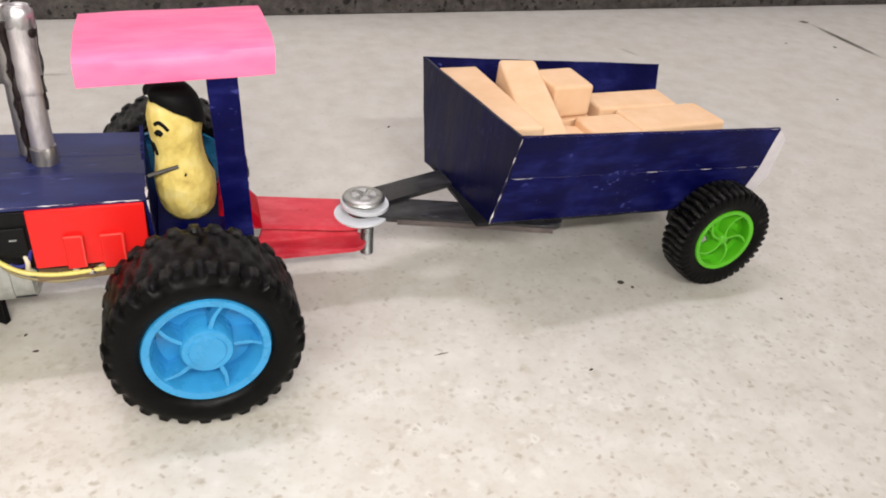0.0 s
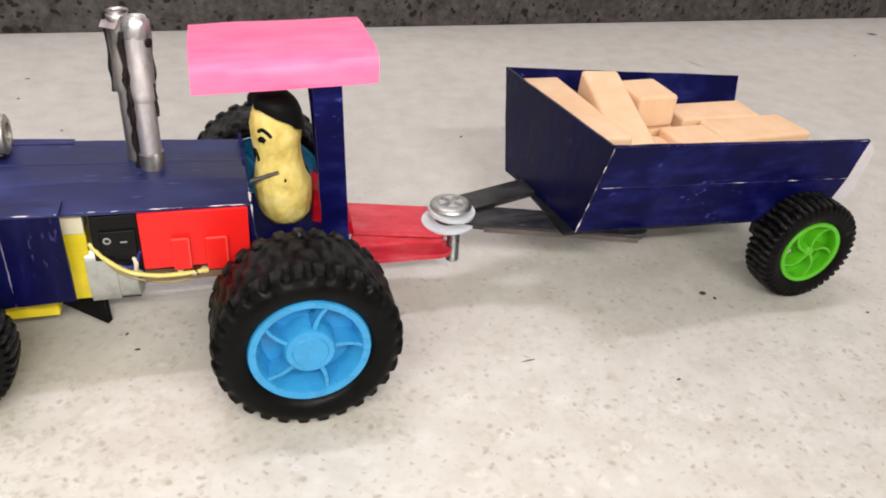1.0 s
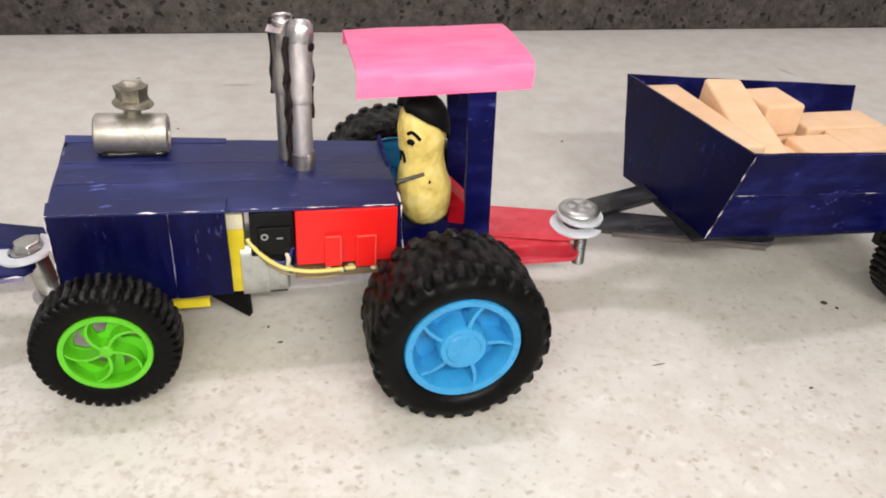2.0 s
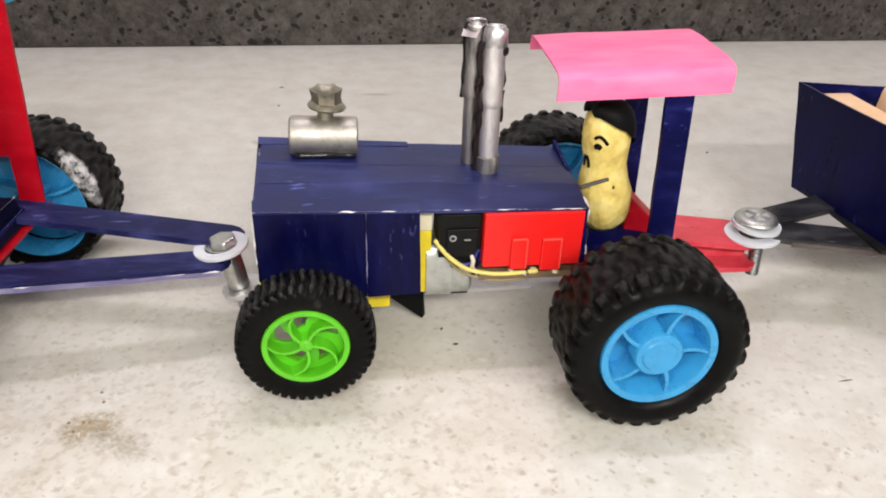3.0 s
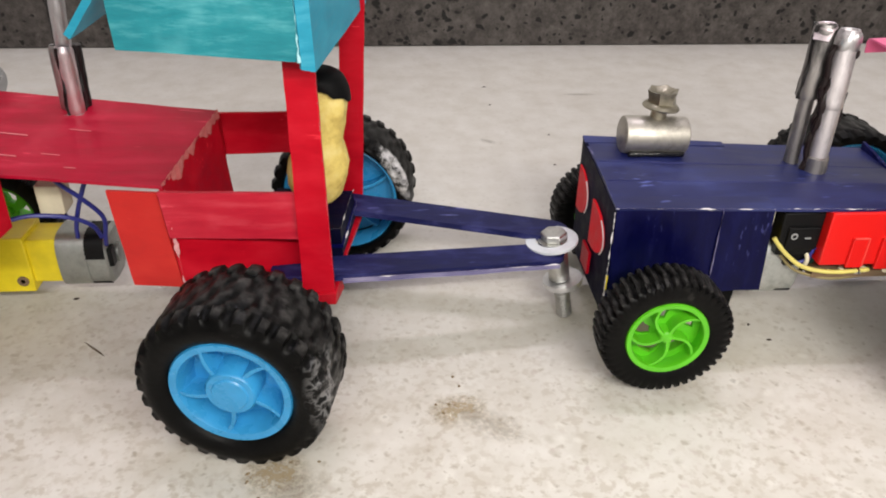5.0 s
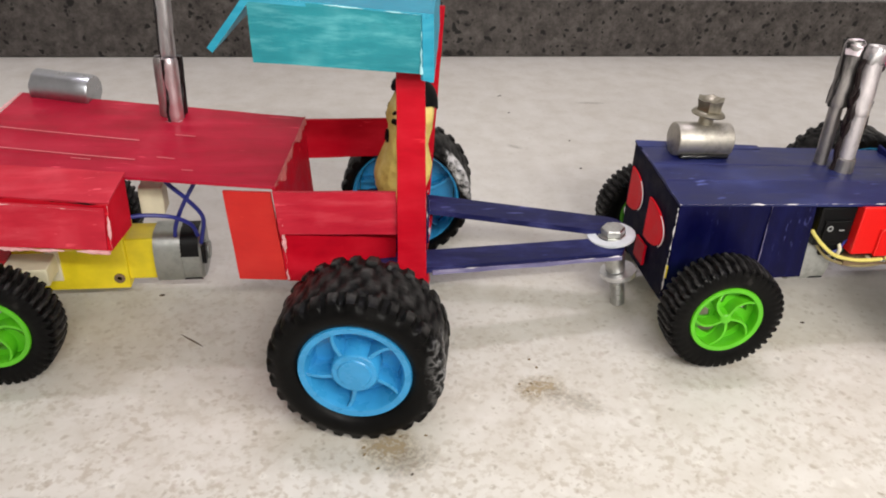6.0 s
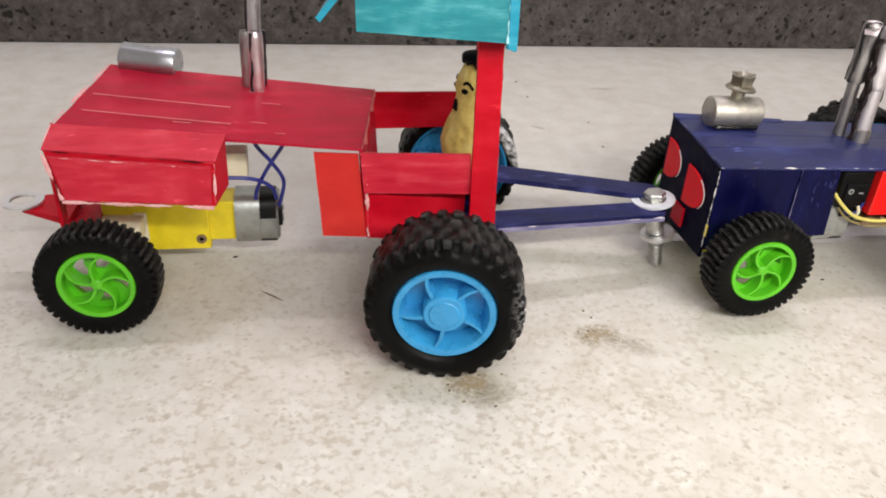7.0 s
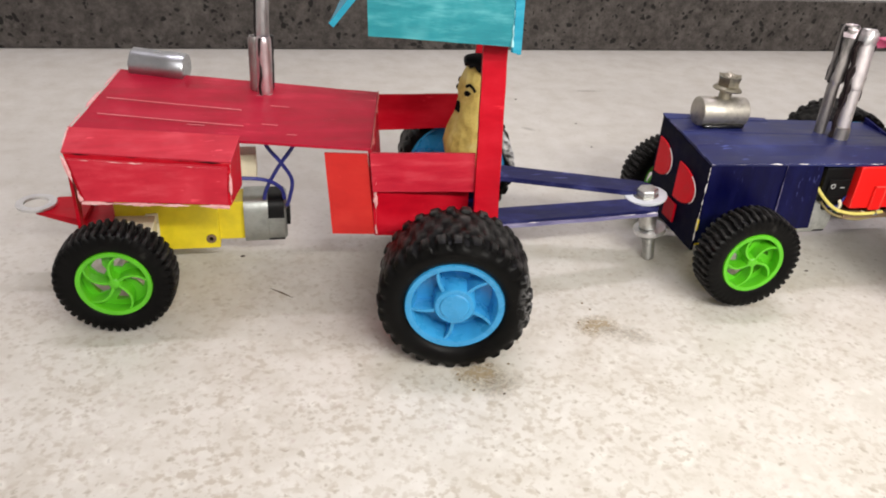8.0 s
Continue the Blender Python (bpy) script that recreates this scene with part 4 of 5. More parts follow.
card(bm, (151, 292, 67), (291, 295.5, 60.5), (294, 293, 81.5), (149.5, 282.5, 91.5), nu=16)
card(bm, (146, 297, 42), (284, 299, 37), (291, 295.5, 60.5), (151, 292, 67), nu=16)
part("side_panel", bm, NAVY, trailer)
bm = B()
card(bm, (286, 390, 57), (143, 389, 64), (141, 395.5, 87.5), (287.5, 395.5, 78), nu=16)
card(bm, (283, 374, 37), (139, 372, 38), (143, 389, 64), (286, 390, 57), nu=16)
part("side_panel", bm, NAVY, trailer)
bm = B()
card(bm, (140, 297, 42), (284, 299, 38), (283, 374, 38), (139, 372, 40), nu=12)
part("bed", bm, BLACK_CARD, trailer)
bm = B()
rod(bm, (262, 291, 28.5), (262, 392, 28.5), 2.0)
part("axle", bm, STEEL, trailer)
bm = B()
box(bm, 252, 272, 303, 308, 26, 38)
part("axle_block", bm, BLACK_CARD, trailer, bevel=0.5)
bm = B()
box(bm, 252, 272, 364, 369, 26, 38)
part("axle_block", bm, BLACK_CARD, trailer, bevel=0.5)
bm = B()
stick(bm, (96, 324, 40), (185, 299, 38.5), 18, 2.8)
part("drawbar", bm, BLACK_STICK, trailer, "black painted flat wooden stick")
# a strip added below the stick, coloured as its cast shadow
bm = B()
card(bm, (106, 311.6, 37.2), (177, 291.8, 35.8), (177, 291.8, 38.4), (106, 311.6, 39.8), 0.8, 12, 1, 0.3)
part("bare_and_shadow_edge", bm, SHADOW_BROWN, trailer, "brown strip painted as the stick's shadow")
bm = B()
stick(bm, (90, 327, 42.0), (182, 361, 39.8), 15, 2.2)
part("drawbar", bm, BLACK_STICK, trailer, "black painted flat wooden stick")
bm = B()
card(bm, (289.6, 297.4, 55), (301.5, 299, 52), (303.0, 297, 74.0), (294.4, 293.4, 80.8), 0.7, 3, 5, 0.15)
card(bm, (284.8, 299.4, 39), (294.0, 301, 39), (301.5, 299, 52), (289.6, 297.4, 55), 0.7, 3, 4, 0.15)
part("bare_and_shadow_edge", bm, PAPER, trailer, "bare white cut edge of the card")
worn_edge(trailer, (149.6, 282.3, 91), (146, 296.8, 42), PAPER, 0.9, 0.62, 2.5, 3)
worn_edge(trailer, (150, 282.3, 91.7), (294, 292.8, 81.7), PAPER, 0.6, 0.35, 4, 4)
worn_edge(trailer, (152, 291.8, 67), (291, 295.2, 60.4), PAPER, 0.4, 0.5, 4, 5)
worn_edge(trailer, (146, 296.8, 42), (284, 298.8, 37.2), PAPER, 0.5, 0.3, 4, 6)
place_wheel(trailer, SMALL, (269.2, 280, 27.8), 2, 17, "green plastic wheel with five curved spokes")
place_wheel(trailer, SMALL, (258, 396, 28.2), 182, 50, "green plastic wheel with five curved spokes")


def block(at, size, rot, label="peach foam block in the trailer"):
    """A cut foam block: at is the middle of its foot."""
    bm = B()
    l, w, h = size
    box(bm, -l / 2, l / 2, -w / 2, w / 2, 0, h)
    m = Matrix.Translation(at) @ Euler([radians(a) for a in rot]).to_matrix().to_4x4()
    bmesh.ops.transform(bm, matrix=m, verts=bm.verts)
    for v in bm.verts:
        v.co = wobble(v.co, 0.8, 0.12)
    return solo("foam_block", bm, FOAM, at, label, "foam block", "foam blocks in the trailer", bevel=1.8)


block((180, 336, 41.6), (62, 66, 16.5), (0, 1, 2))
block((247, 337, 40), (62, 66, 17.5), (0, 1, 2))
block((161, 350, 59), (22, 88, 24), (-2, 0, 1), "long peach foam block leaning against the front board")
block((181.5, 344, 67), (20, 72, 19), (9, 0, -9), "long peach foam block lying across the load")
block((203.5, 354, 72.5), (22, 26, 16.5), (0, 0, 2), "peach foam block on top of the load")
block((200, 322, 58), (20, 26, 13), (0, 0, -12))
block((217, 325, 58), (27, 22, 17.5), (0, 0, 3))
block((255, 329, 57.6), (50, 26, 18.4), (0, 0, 4), "long flat peach foam block along the side board")
block((246, 355, 57.6), (48, 22, 17.6), (0, 0, 1), "flat peach foam block on the load")
block((202, 354, 58), (28, 30, 14), (0, 0, 3))

# ---- the blue tractor ----
blue_tractor = thing("toy_tractor", (-60, 326, 0), "navy painted card toy tractor with a pink roof", "toy tractor", "toy tractors")
bm = B()
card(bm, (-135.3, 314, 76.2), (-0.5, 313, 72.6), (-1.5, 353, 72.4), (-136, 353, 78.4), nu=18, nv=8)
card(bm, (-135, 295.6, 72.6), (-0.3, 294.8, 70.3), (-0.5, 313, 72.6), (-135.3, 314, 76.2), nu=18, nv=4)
hood = part("hood", bm, NAVY_LIT_TOP, blue_tractor, "navy brush-painted card hood")
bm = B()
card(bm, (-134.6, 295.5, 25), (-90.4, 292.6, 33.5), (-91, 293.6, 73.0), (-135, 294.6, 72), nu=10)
part("side_panel", bm, NAVY_SHADED_SIDE, blue_tractor)
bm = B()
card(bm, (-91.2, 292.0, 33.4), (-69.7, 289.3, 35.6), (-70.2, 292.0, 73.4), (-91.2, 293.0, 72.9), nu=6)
part("side_panel", bm, NAVY_SHADED_SIDE, blue_tractor)
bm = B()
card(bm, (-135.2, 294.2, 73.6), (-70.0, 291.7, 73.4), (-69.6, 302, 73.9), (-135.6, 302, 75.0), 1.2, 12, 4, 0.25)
part("side_flap", bm, NAVY_LIT_TOP, blue_tractor, "navy card flap folded over the side")
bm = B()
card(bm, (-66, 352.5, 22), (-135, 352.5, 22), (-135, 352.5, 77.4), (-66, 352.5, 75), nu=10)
part("side_panel", bm, NAVY_SHADED_SIDE, blue_tractor)
bm = B()
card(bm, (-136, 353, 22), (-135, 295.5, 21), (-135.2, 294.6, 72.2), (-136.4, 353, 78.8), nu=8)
# shade on this front is put into the near-black navy
part("front_panel", bm, NAVY_SEAT_SHADED_FRONT, blue_tractor)


def headlight(y0, y1, z0, z1, x):
    """A red half-round lamp cut from card, with its straight side towards the wall."""
    bm = B()
    n = 14
    pts = []
    for k in range(n + 1):
        t = math.pi * k / n - math.pi / 2
        pts.append((y1 - (y1 - y0) * math.cos(t) ** 0.8 if math.cos(t) > 0 else y1, (z0 + z1) / 2 + (z1 - z0) / 2 * math.sin(t)))
    f = [bm.verts.new((x - 1.0, y, z)) for y, z in pts]
    k = [bm.verts.new((x + 0.6, y, z)) for y, z in pts]
    bm.faces.new(f), bm.faces.new(k[::-1])
    for i in range(len(f)):
        j = (i + 1) % len(f)
        bm.faces.new((f[i], k[i], k[j], f[j]))
    lamp = part("headlight", bm, LAMP_RED, blue_tractor, "red half-round card headlight")
    bm = B()
    cable(bm, [(x - 0.8, y - 1.3, z) for y, z in pts[4:-3]], 0.28, 5, 2)
    part("outline", bm, PAPER, lamp, "thin white painted outline")


headlight(303, 324, 41, 62.5, -135.6)
headlight(333, 350, 45.5, 67, -136)
bm = B()
box(bm, -137.2, -136, 318, 330, 27, 38)
part("front_plate", bm, RED, blue_tractor, "red card plate low on the front")
worn_edge(blue_tractor, (-135.3, 294.0, 73.5), (-70.0, 291.5, 73.4), PAPER, 0.9, 0.55, 3.5, 11)
worn_edge(blue_tractor, (-66, 295.3, 71.5), (-0.5, 294.7, 70.3), PAPER, 0.9, 0.5, 3.5, 12)
worn_edge(blue_tractor, (-135.4, 294.3, 71.5), (-134.9, 295.3, 24.5), PAPER, 1.3, 0.72, 3, 13)
worn_edge(blue_tractor, (-91.4, 292.6, 72.6), (-91.5, 291.6, 34), BARE_LILAC, 0.45, 0.75, 5, 14)
worn_edge(blue_tractor, (-135.4, 352, 78.4), (-134.8, 297, 73.4), BARE_LILAC, 1.1, 0.8, 6, 15)
bm = B()
card(bm, (-136.2, 349.5, 78.4), (-70.0, 349.5, 75.6), (-70.0, 353.8, 76.0), (-136.4, 353.8, 80.0), 1.2, 10, 2, 0.2)
part("rear_strip", bm, NAVY_LIT_TOP, blue_tractor, "raised card strip along the back of the hood")
worn_edge(blue_tractor, (-0.2, 295.6, 69.5), (1.6, 297, 47), PAPER, 1.1, 0.85, 9, 16)
worn_edge(blue_tractor, (-0.2, 296, 70.6), (-1.4, 352.6, 72.5), PAPER, 1.2, 0.66, 4, 17)
bm = B()
for y in (314.2, 331):
    za, zb = 76.35 + (y - 314) * 0.056, 72.75 - (y - 313) * 0.005
    card(bm, (-134, y, za), (-4, y - 0.6, zb), (-4, y - 0.2, zb + 0.05), (-134, y + 0.4, za + 0.05), 0.4, 20, 1, 0.3)
part("paint_ridge", bm, brushed_card("pale_navy_paint", (0.012, 0.014, 0.08), (0.025, 0.028, 0.12), (0.10, 0.105, 0.27)), blue_tractor, "pale ridge between two paint strokes")

# drive and battery parts under the hood
bm = B()
box(bm, -128, -64, 302.6, 324, 27.5, 62)
box(bm, -128, -81, 309, 324, 16, 28)
box(bm, -135.2, -134.5, 294.1, 296.0, 34, 41)
part("gearbox", bm, YELLOW_PLASTIC, blue_tractor, "yellow plastic gearbox", bevel=0.8)
toy_motor(blue_tractor, -66, 313, 37.4, 12.0, 14.2, 20, CAN_PALE)
bm = B()
box(bm, -73, -64.0, 301.6, 312, 58.5, 68.4)
part("connector", bm, CREAM, blue_tractor, "cream plastic connector", bevel=0.5)
bm = B()
box(bm, -61.5, -43.6, 298.5, 318, 47, 67.5)
box(bm, -56, -44, 300, 316, 41, 47)
switch = part("switch", bm, BLACK_PLASTIC, blue_tractor, "black rocker switch", bevel=0.7)
bm = B()
box(bm, -58.5, -45, 297.4, 298.8, 50, 61)
rocker = part("rocker", bm, BLACK_PLASTIC, switch, bevel=0.5)
bm = B()
washer(bm, (-55.8, 297.3, 57.0), 0.9, 1.4, 0.4, (0, -1, 0))
box(bm, -51.0, -48.4, 296.9, 297.4, 55.8, 56.3)
part("marking", bm, WHITE_MARK, switch, "white ring and bar marking", kind="stuff")
bm = B()
box(bm, -43.4, -1.6, 294.2, 340, 44, 69.5)
battery = part("battery_box", bm, RED_BOX, blue_tractor, "bright red plastic box", bevel=0.8)
for x0, x1, z0, z1 in ((-32, -25, 43.5, 58), (-19, -10.5, 42.5, 57.5)):
    bm = B()
    box(bm, x0, x1, 292.6, 294.4, z0, z1)
    part("catch", bm, RED_BOX, battery, "raised red catch", bevel=0.5)
    # pinkish bars draw the highlights along the catch's edges
    bm = B()
    cable(bm, [(x0 + 0.3, 292.5, z1), (x1 - 0.6, 292.5, z1)], 0.45, 5, 3)
    cable(bm, [(x1 - 0.3, 292.5, z1), (x1 - 0.3, 292.5, z0 + 1)], 0.4, 5, 3)
    part("catch_glint", bm, PINK_GLINT, battery)
bm = B()
box(bm, -44, -2, 296, 334, 36.6, 39.8)
board = part("circuit_board", bm, BOARD, blue_tractor, "brown circuit board with solder joints", bevel=0.2)
for k, (x, s) in enumerate(((-40, 0.9), (-36, 0.8), (-30, 1.5), (-24, 2.2), (-20.5, 1.8), (-15, 1.2), (-11, 1.6))):
    bm = B()
    lathe(bm, (x, 296.4 + (k % 3), 39.4), (0, 0, 1), [(0, -0.5), (s, -0.2), (s * 0.8, s * 0.7), (0, s)], 10)
    part("solder_joint", bm, SOLDER if k % 2 else CREAM, board)
bm = B()
cable(bm, [(-63, 300, 55), (-58, 297.5, 49), (-50, 296, 43), (-40, 295, 40.6), (-30, 295, 40.2), (-19, 296, 40.4)], 0.95)
part("cable", bm, WIRE_YELLOW, blue_tractor, "thin yellow wire")
bm = B()
cable(bm, [(-61, 301, 50), (-53, 298.5, 41), (-44, 297, 37.4), (-34, 296, 36.2), (-22, 297, 36.8)], 0.7)
part("cable", bm, WIRE_OLIVE, blue_tractor, "thin dull olive wire")
bm = B()
cable(bm, [(-58, 303, 48), (-52, 300, 43), (-47, 299, 44), (-44.6, 299, 50), (-43, 301, 46), (-45, 303, 38)], 0.75)
part("cable", bm, WIRE_BLUE, blue_tractor, "thin dark blue wire")
bm = B()
cable(bm, [(-47.4, 299.5, 48), (-46.6, 298.2, 45), (-46.9, 298.2, 42), (-45.2, 299, 39.6)], 0.95)
part("cable", bm, CREAM, blue_tractor, "thin cream wire")
bm = B()
cable(bm, [(-48, 303, 47), (-46, 301, 40), (-43, 303, 38), (-40, 304, 42)], 0.8)
part("cable", bm, WIRE_GREEN, blue_tractor, "thin dark green wire")
bm = B()
hexa(bm, [(-82, 318, 16), (-65.2, 320, 0.8), (-63.6, 323, 0.8), (-81, 331, 16)], [(-83, 316.6, 28), (-65, 317, 28), (-65, 327, 28), (-81, 331, 28)])
part("fin", bm, INK, blue_tractor, "pointed scrap of black tape")
bm = B()
rod(bm, (-116.3, 275, 29.8), (-115.5, 378, 29.8), 2.0)
part("axle", bm, STEEL, blue_tractor)
bm = B()
rod(bm, (15.2, 246, 35.9), (13, 398, 35.9), 2.4)
part("axle", bm, STEEL, blue_tractor)
bm = B()
box(bm, -2, 34, 298, 352, 30, 42)
part("chassis", bm, NAVY, blue_tractor, bevel=0.8)
bm = B()
card(bm, (1, 297, 42), (2, 352, 42), (-0.5, 352, 76), (0, 297, 69), nu=6)
part("rear_panel", bm, NAVY, blue_tractor)
bm = B()
card(bm, (2, 298, 44), (40, 298, 44), (40, 352, 45), (2, 352, 45), nu=6)
part("seat", bm, NAVY, blue_tractor)
bm = B()
hexa(bm, [(27, 322, 44), (45, 314, 40), (46, 336, 40), (29, 346, 44)], [(28, 324, 60), (44, 315, 46), (45, 335, 46), (30, 344, 60)])
part("seat_back", bm, RED, blue_tractor, "dark red card wedge behind the driver", bevel=0.6)

# canopy
bm = B()
card(bm, (28.6, 296.4, 44), (39.6, 296.4, 44), (36.6, 298.4, 126), (25.4, 298.4, 125), 2.4, 3, 12)
part("post", bm, NAVY, blue_tractor)
bm = B()
card(bm, (34, 351, 44), (42.5, 351, 44), (40, 351, 127), (28, 351, 127), 2.0, 3, 12)
part("post", bm, NAVY, blue_tractor)


def pink_roof():
    """A bent sheet: level on top, rolled over in front to a hanging lip, a short lip behind."""
    bm = B()
    line = [(345.5, 121), (346.2, 125.5), (345.2, 127.4), (342, 128.0), (332, 128.1), (320, 127.8), (308, 127.3), (300.5, 126.7), (297.6, 125.6), (296.2, 123.4), (295.9, 119.8), (296.4, 114.3)]
    n = 14
    rows = []
    for layer in (0, 1):
        rows.append([])
        for i, (y, z) in enumerate(line):
            a, b = line[max(i - 1, 0)], line[min(i + 1, len(line) - 1)]
            ty, tz = b[0] - a[0], b[1] - a[1]
            s = math.hypot(ty, tz)
            ny, nz = (tz / s, -ty / s)
            row = []
            for k in range(n + 1):
                f = k / n
                x = -18.5 + 69.5 * f
                lift = 2.4 * f - 2.0 * f * (i > 8) + (1.2 if i > 8 else 0) + (2.0 * f if i == len(line) - 1 else 0)
                row.append(bm.verts.new(wobble(V(x, y - layer * 0.9 * ny, z + lift - layer * 0.9 * nz), 0.5, 0.05)))
            rows[-1].append(row)
    f, k = rows
    m = len(line)
    for j in range(m - 1):
        for i in range(n):
            bm.faces.new((f[j][i], f[j][i + 1], f[j + 1][i + 1], f[j + 1][i]))
            bm.faces.new((k[j][i], k[j + 1][i], k[j + 1][i + 1], k[j][i + 1]))
        bm.faces.new((f[j][0], f[j + 1][0], k[j + 1][0], k[j][0]))
        bm.faces.new((f[j][n], k[j][n], k[j + 1][n], f[j + 1][n]))
    for i in range(n):
        bm.faces.new((f[0][i], k[0][i], k[0][i + 1], f[0][i + 1]))
        bm.faces.new((f[-1][i], f[-1][i + 1], k[-1][i + 1], k[-1][i]))
    return bm


part("roof", pink_roof(), PINK, blue_tractor, "bright pink bent sheet roof")
double_exhaust(blue_tractor, [((-44.3, 335.5, 71), (-44.4, 336, 104), (-43.6, 337, 135.5), 3.3, 4.8), ((-37.4, 327, 71), (-37.4, 328, 102), (-36.8, 330.4, 135), 4.3, 4.8)],
               [FOIL_GREY, FOIL_DULL], "silver foil exhaust pipe")
bm = B()
lathe(bm, (-37.4, 326.9, 72.4), (0, 0, 1), [(4.0, 0), (5.0, 0.2), (5.1, 3.0), (4.9, 8.0), (4.2, 8.6)], 20, ripple=0.5)
part("foil_collar", bm, FOIL_GREY, blue_tractor, "crumpled foil collar at the foot of the pipe")
bm = B()
lathe(bm, (-37.0, 326.0, 72.6), (0, 0, 1), [(0, 0), (7.5, 0.2), (6, 0.6), (3.5, 1.0), (0, 1.0)], 18, ripple=0.8)
lathe(bm, (-31.0, 317, 71.8), (0, 0, 1), [(0, 0), (6.5, 0.1), (4, 0.4), (0, 0.5)], 14, ripple=1.0)
part("glue_blob", bm, GLUE, blue_tractor, "shiny dried glue round the pipes", kind="stuff")
# the dark torn seam where the two foil tubes are pressed together
bm = B()
for side in (-1, 1):
    cable(bm, [(-42.0 + 0.7 * side + 0.7 * math.sin(k * 2.3 + side), 327.9 + 0.15 * k + 0.6 * side, 74 + 4.6 * k) for k in range(13)], 1.35, 6, 3)
for x, y, z, r in ((-42.6, 326.6, 96, 1.6), (-42.2, 327.0, 104, 1.9), (-41.6, 327.6, 112, 1.6)):
    lathe(bm, (x, y, z - 3), (0.1, 0, 1), [(0, -3), (0.7 * r, 0), (r, 3.2), (0.5 * r, 7), (0, 10)], 10, ripple=0.8)
cable(bm, [(-33.0 + 0.25 * math.sin(k * 1.9), 326.6 + 0.12 * k, 96 + 3.4 * k) for k in range(5)], 0.75, 6, 3)
part("foil_seam", bm, BURNT, blue_tractor, "dark torn seam between the foil tubes")
# a crimped cap of bright foil, a dark spot beside it and a loose scrap on top
bm = B()
lathe(bm, (-36.95, 330.0, 127.0), (0.10, 0.05, 1), [(4.9, 0), (5.2, 0.6), (5.0, 2.6), (5.2, 4.2), (4.9, 6.6), (4.4, 7.6), (0, 7.2)], 24, ripple=0.9)
part("foil_cap", bm, FOIL, blue_tractor, "bright crimped foil cap")
bm = B()
lathe(bm, (-33.0, 327.0, 125.8), (0.6, -0.75, 0), [(0, -0.6), (1.7, -0.4), (1.9, 0.3), (1.2, 0.7), (0, 0.7)], 14, ripple=0.3)
part("dark_spot", bm, BURNT, blue_tractor, "dark red dab of paint on the foil")
bm = B()
lathe(bm, (-43.7, 336.2, 134.8), (-0.05, -0.16, 1), [(3.4, 0), (4.2, -0.2), (4.5, 0.2), (4.2, 0.7), (3.6, 0.5)], 24, closed=True, ripple=0.4)
card(bm, (-50.4, 333.0, 130.6), (-44.6, 330.4, 130.0), (-42.0, 332.6, 134.6), (-48.6, 337.0, 134.2), 0.4, 6, 4, 0.7)
part("foil_rim", bm, FOIL_PINK, blue_tractor, "bent foil rim round the open end of the pipe")

# air filter on the hood: a cross-drilled barrel with a flanged bolt
bm = B()
lathe(bm, (-122, 343, 85.0), (1, 0, -0.03), [(0, 0), (7.2, 0), (8.2, 0.6), (8.4, 1.2), (8.4, 28), (8.2, 28.8), (7.2, 29.4), (5, 29.4), (5, 28.2), (0, 28.2)], 32)
barrel = part("air_filter", bm, BRASSY, blue_tractor, "dull metal barrel with a flanged bolt")
bm = B()
rod(bm, (-106.6, 343.6, 90.6), (-105.6, 344.2, 98.5), 3.5, 20)
lathe(bm, (-105.6, 344.2, 96.4), (0.1, 0.05, 1), [(0, 0), (4, 0), (7.9, 0.3), (8.3, 1.0), (7.6, 2.0), (6.4, 3.0), (0, 3.2)], 28)
dished_hexhead(bm, (-105.5, 344.25, 98.6), 6.9, 6.2, 0.55)
part("bolt", bm, BOLT_BROWN, barrel, "flanged hexagon bolt")
bm = B()
lathe(bm, (-120, 336.6, 78.0), (1, 0.02, -0.02), [(0, 0), (1.3, 0.6), (1.7, 4), (1.3, 8), (1.8, 13), (1.4, 18), (1.7, 23), (1.2, 26), (0, 26.6)], 10, ripple=0.6)
part("glue_bead", bm, GLOSSY_BLACK, barrel, "shiny black bead of glue under the barrel", kind="stuff")

# rear hitch: red sticks and the big screw
bm = B()
stick(bm, (22, 330, 43), (97, 325, 35.6), 26, 2.2)
part("drawbar", bm, FELT_RED, blue_tractor, "red painted flat wooden stick")
bm = B()
stick(bm, (26, 312, 32), (93, 320, 25.4), 17, 2.2)
part("drawbar", bm, FELT_RED, blue_tractor, "red painted flat wooden stick")
bm = B()
card(bm, (42, 317, 28), (89.6, 322.6, 25.5), (90.4, 322, 36.6), (46, 319.4, 40), 1.2, 8, 3, 0.3)
part("web", bm, FELT_RED, blue_tractor, "red card web between the sticks")
for x, y, yaw, spin in ((15.6, 240.2, 0, 80), (10.5, 404.5, 180, 40)):
    place_wheel(blue_tractor, BIG, (x, y, 35.9), yaw, spin, "blue plastic wheel with five spokes")
place_wheel(blue_tractor, SMALL, (-116.3, 264.4, 29.8), 0, 65, "green plastic wheel with five curved spokes")
place_wheel(blue_tractor, SMALL, (-115.5, 382, 29.8), 180, 40, "green plastic wheel with five curved spokes")

screw = thing("hitch_screw", (93, 324.5, 18), "large cross-head screw with washers joining trailer and tractor", "screw", "hitch bolts")
bm = B()
lathe(bm, (93, 324.6, 44.2), (0, 0, 1), [(0, 0), (8.8, 0), (9.7, 0.6), (10.0, 1.6), (9.5, 2.5), (8.2, 3.2), (6.6, 3.5), (5.9, 3.45), (5.5, 1.3), (0, 1.0)], 36)
head = part("head", bm, STEEL, screw, "dull steel pan head")
bm = B()
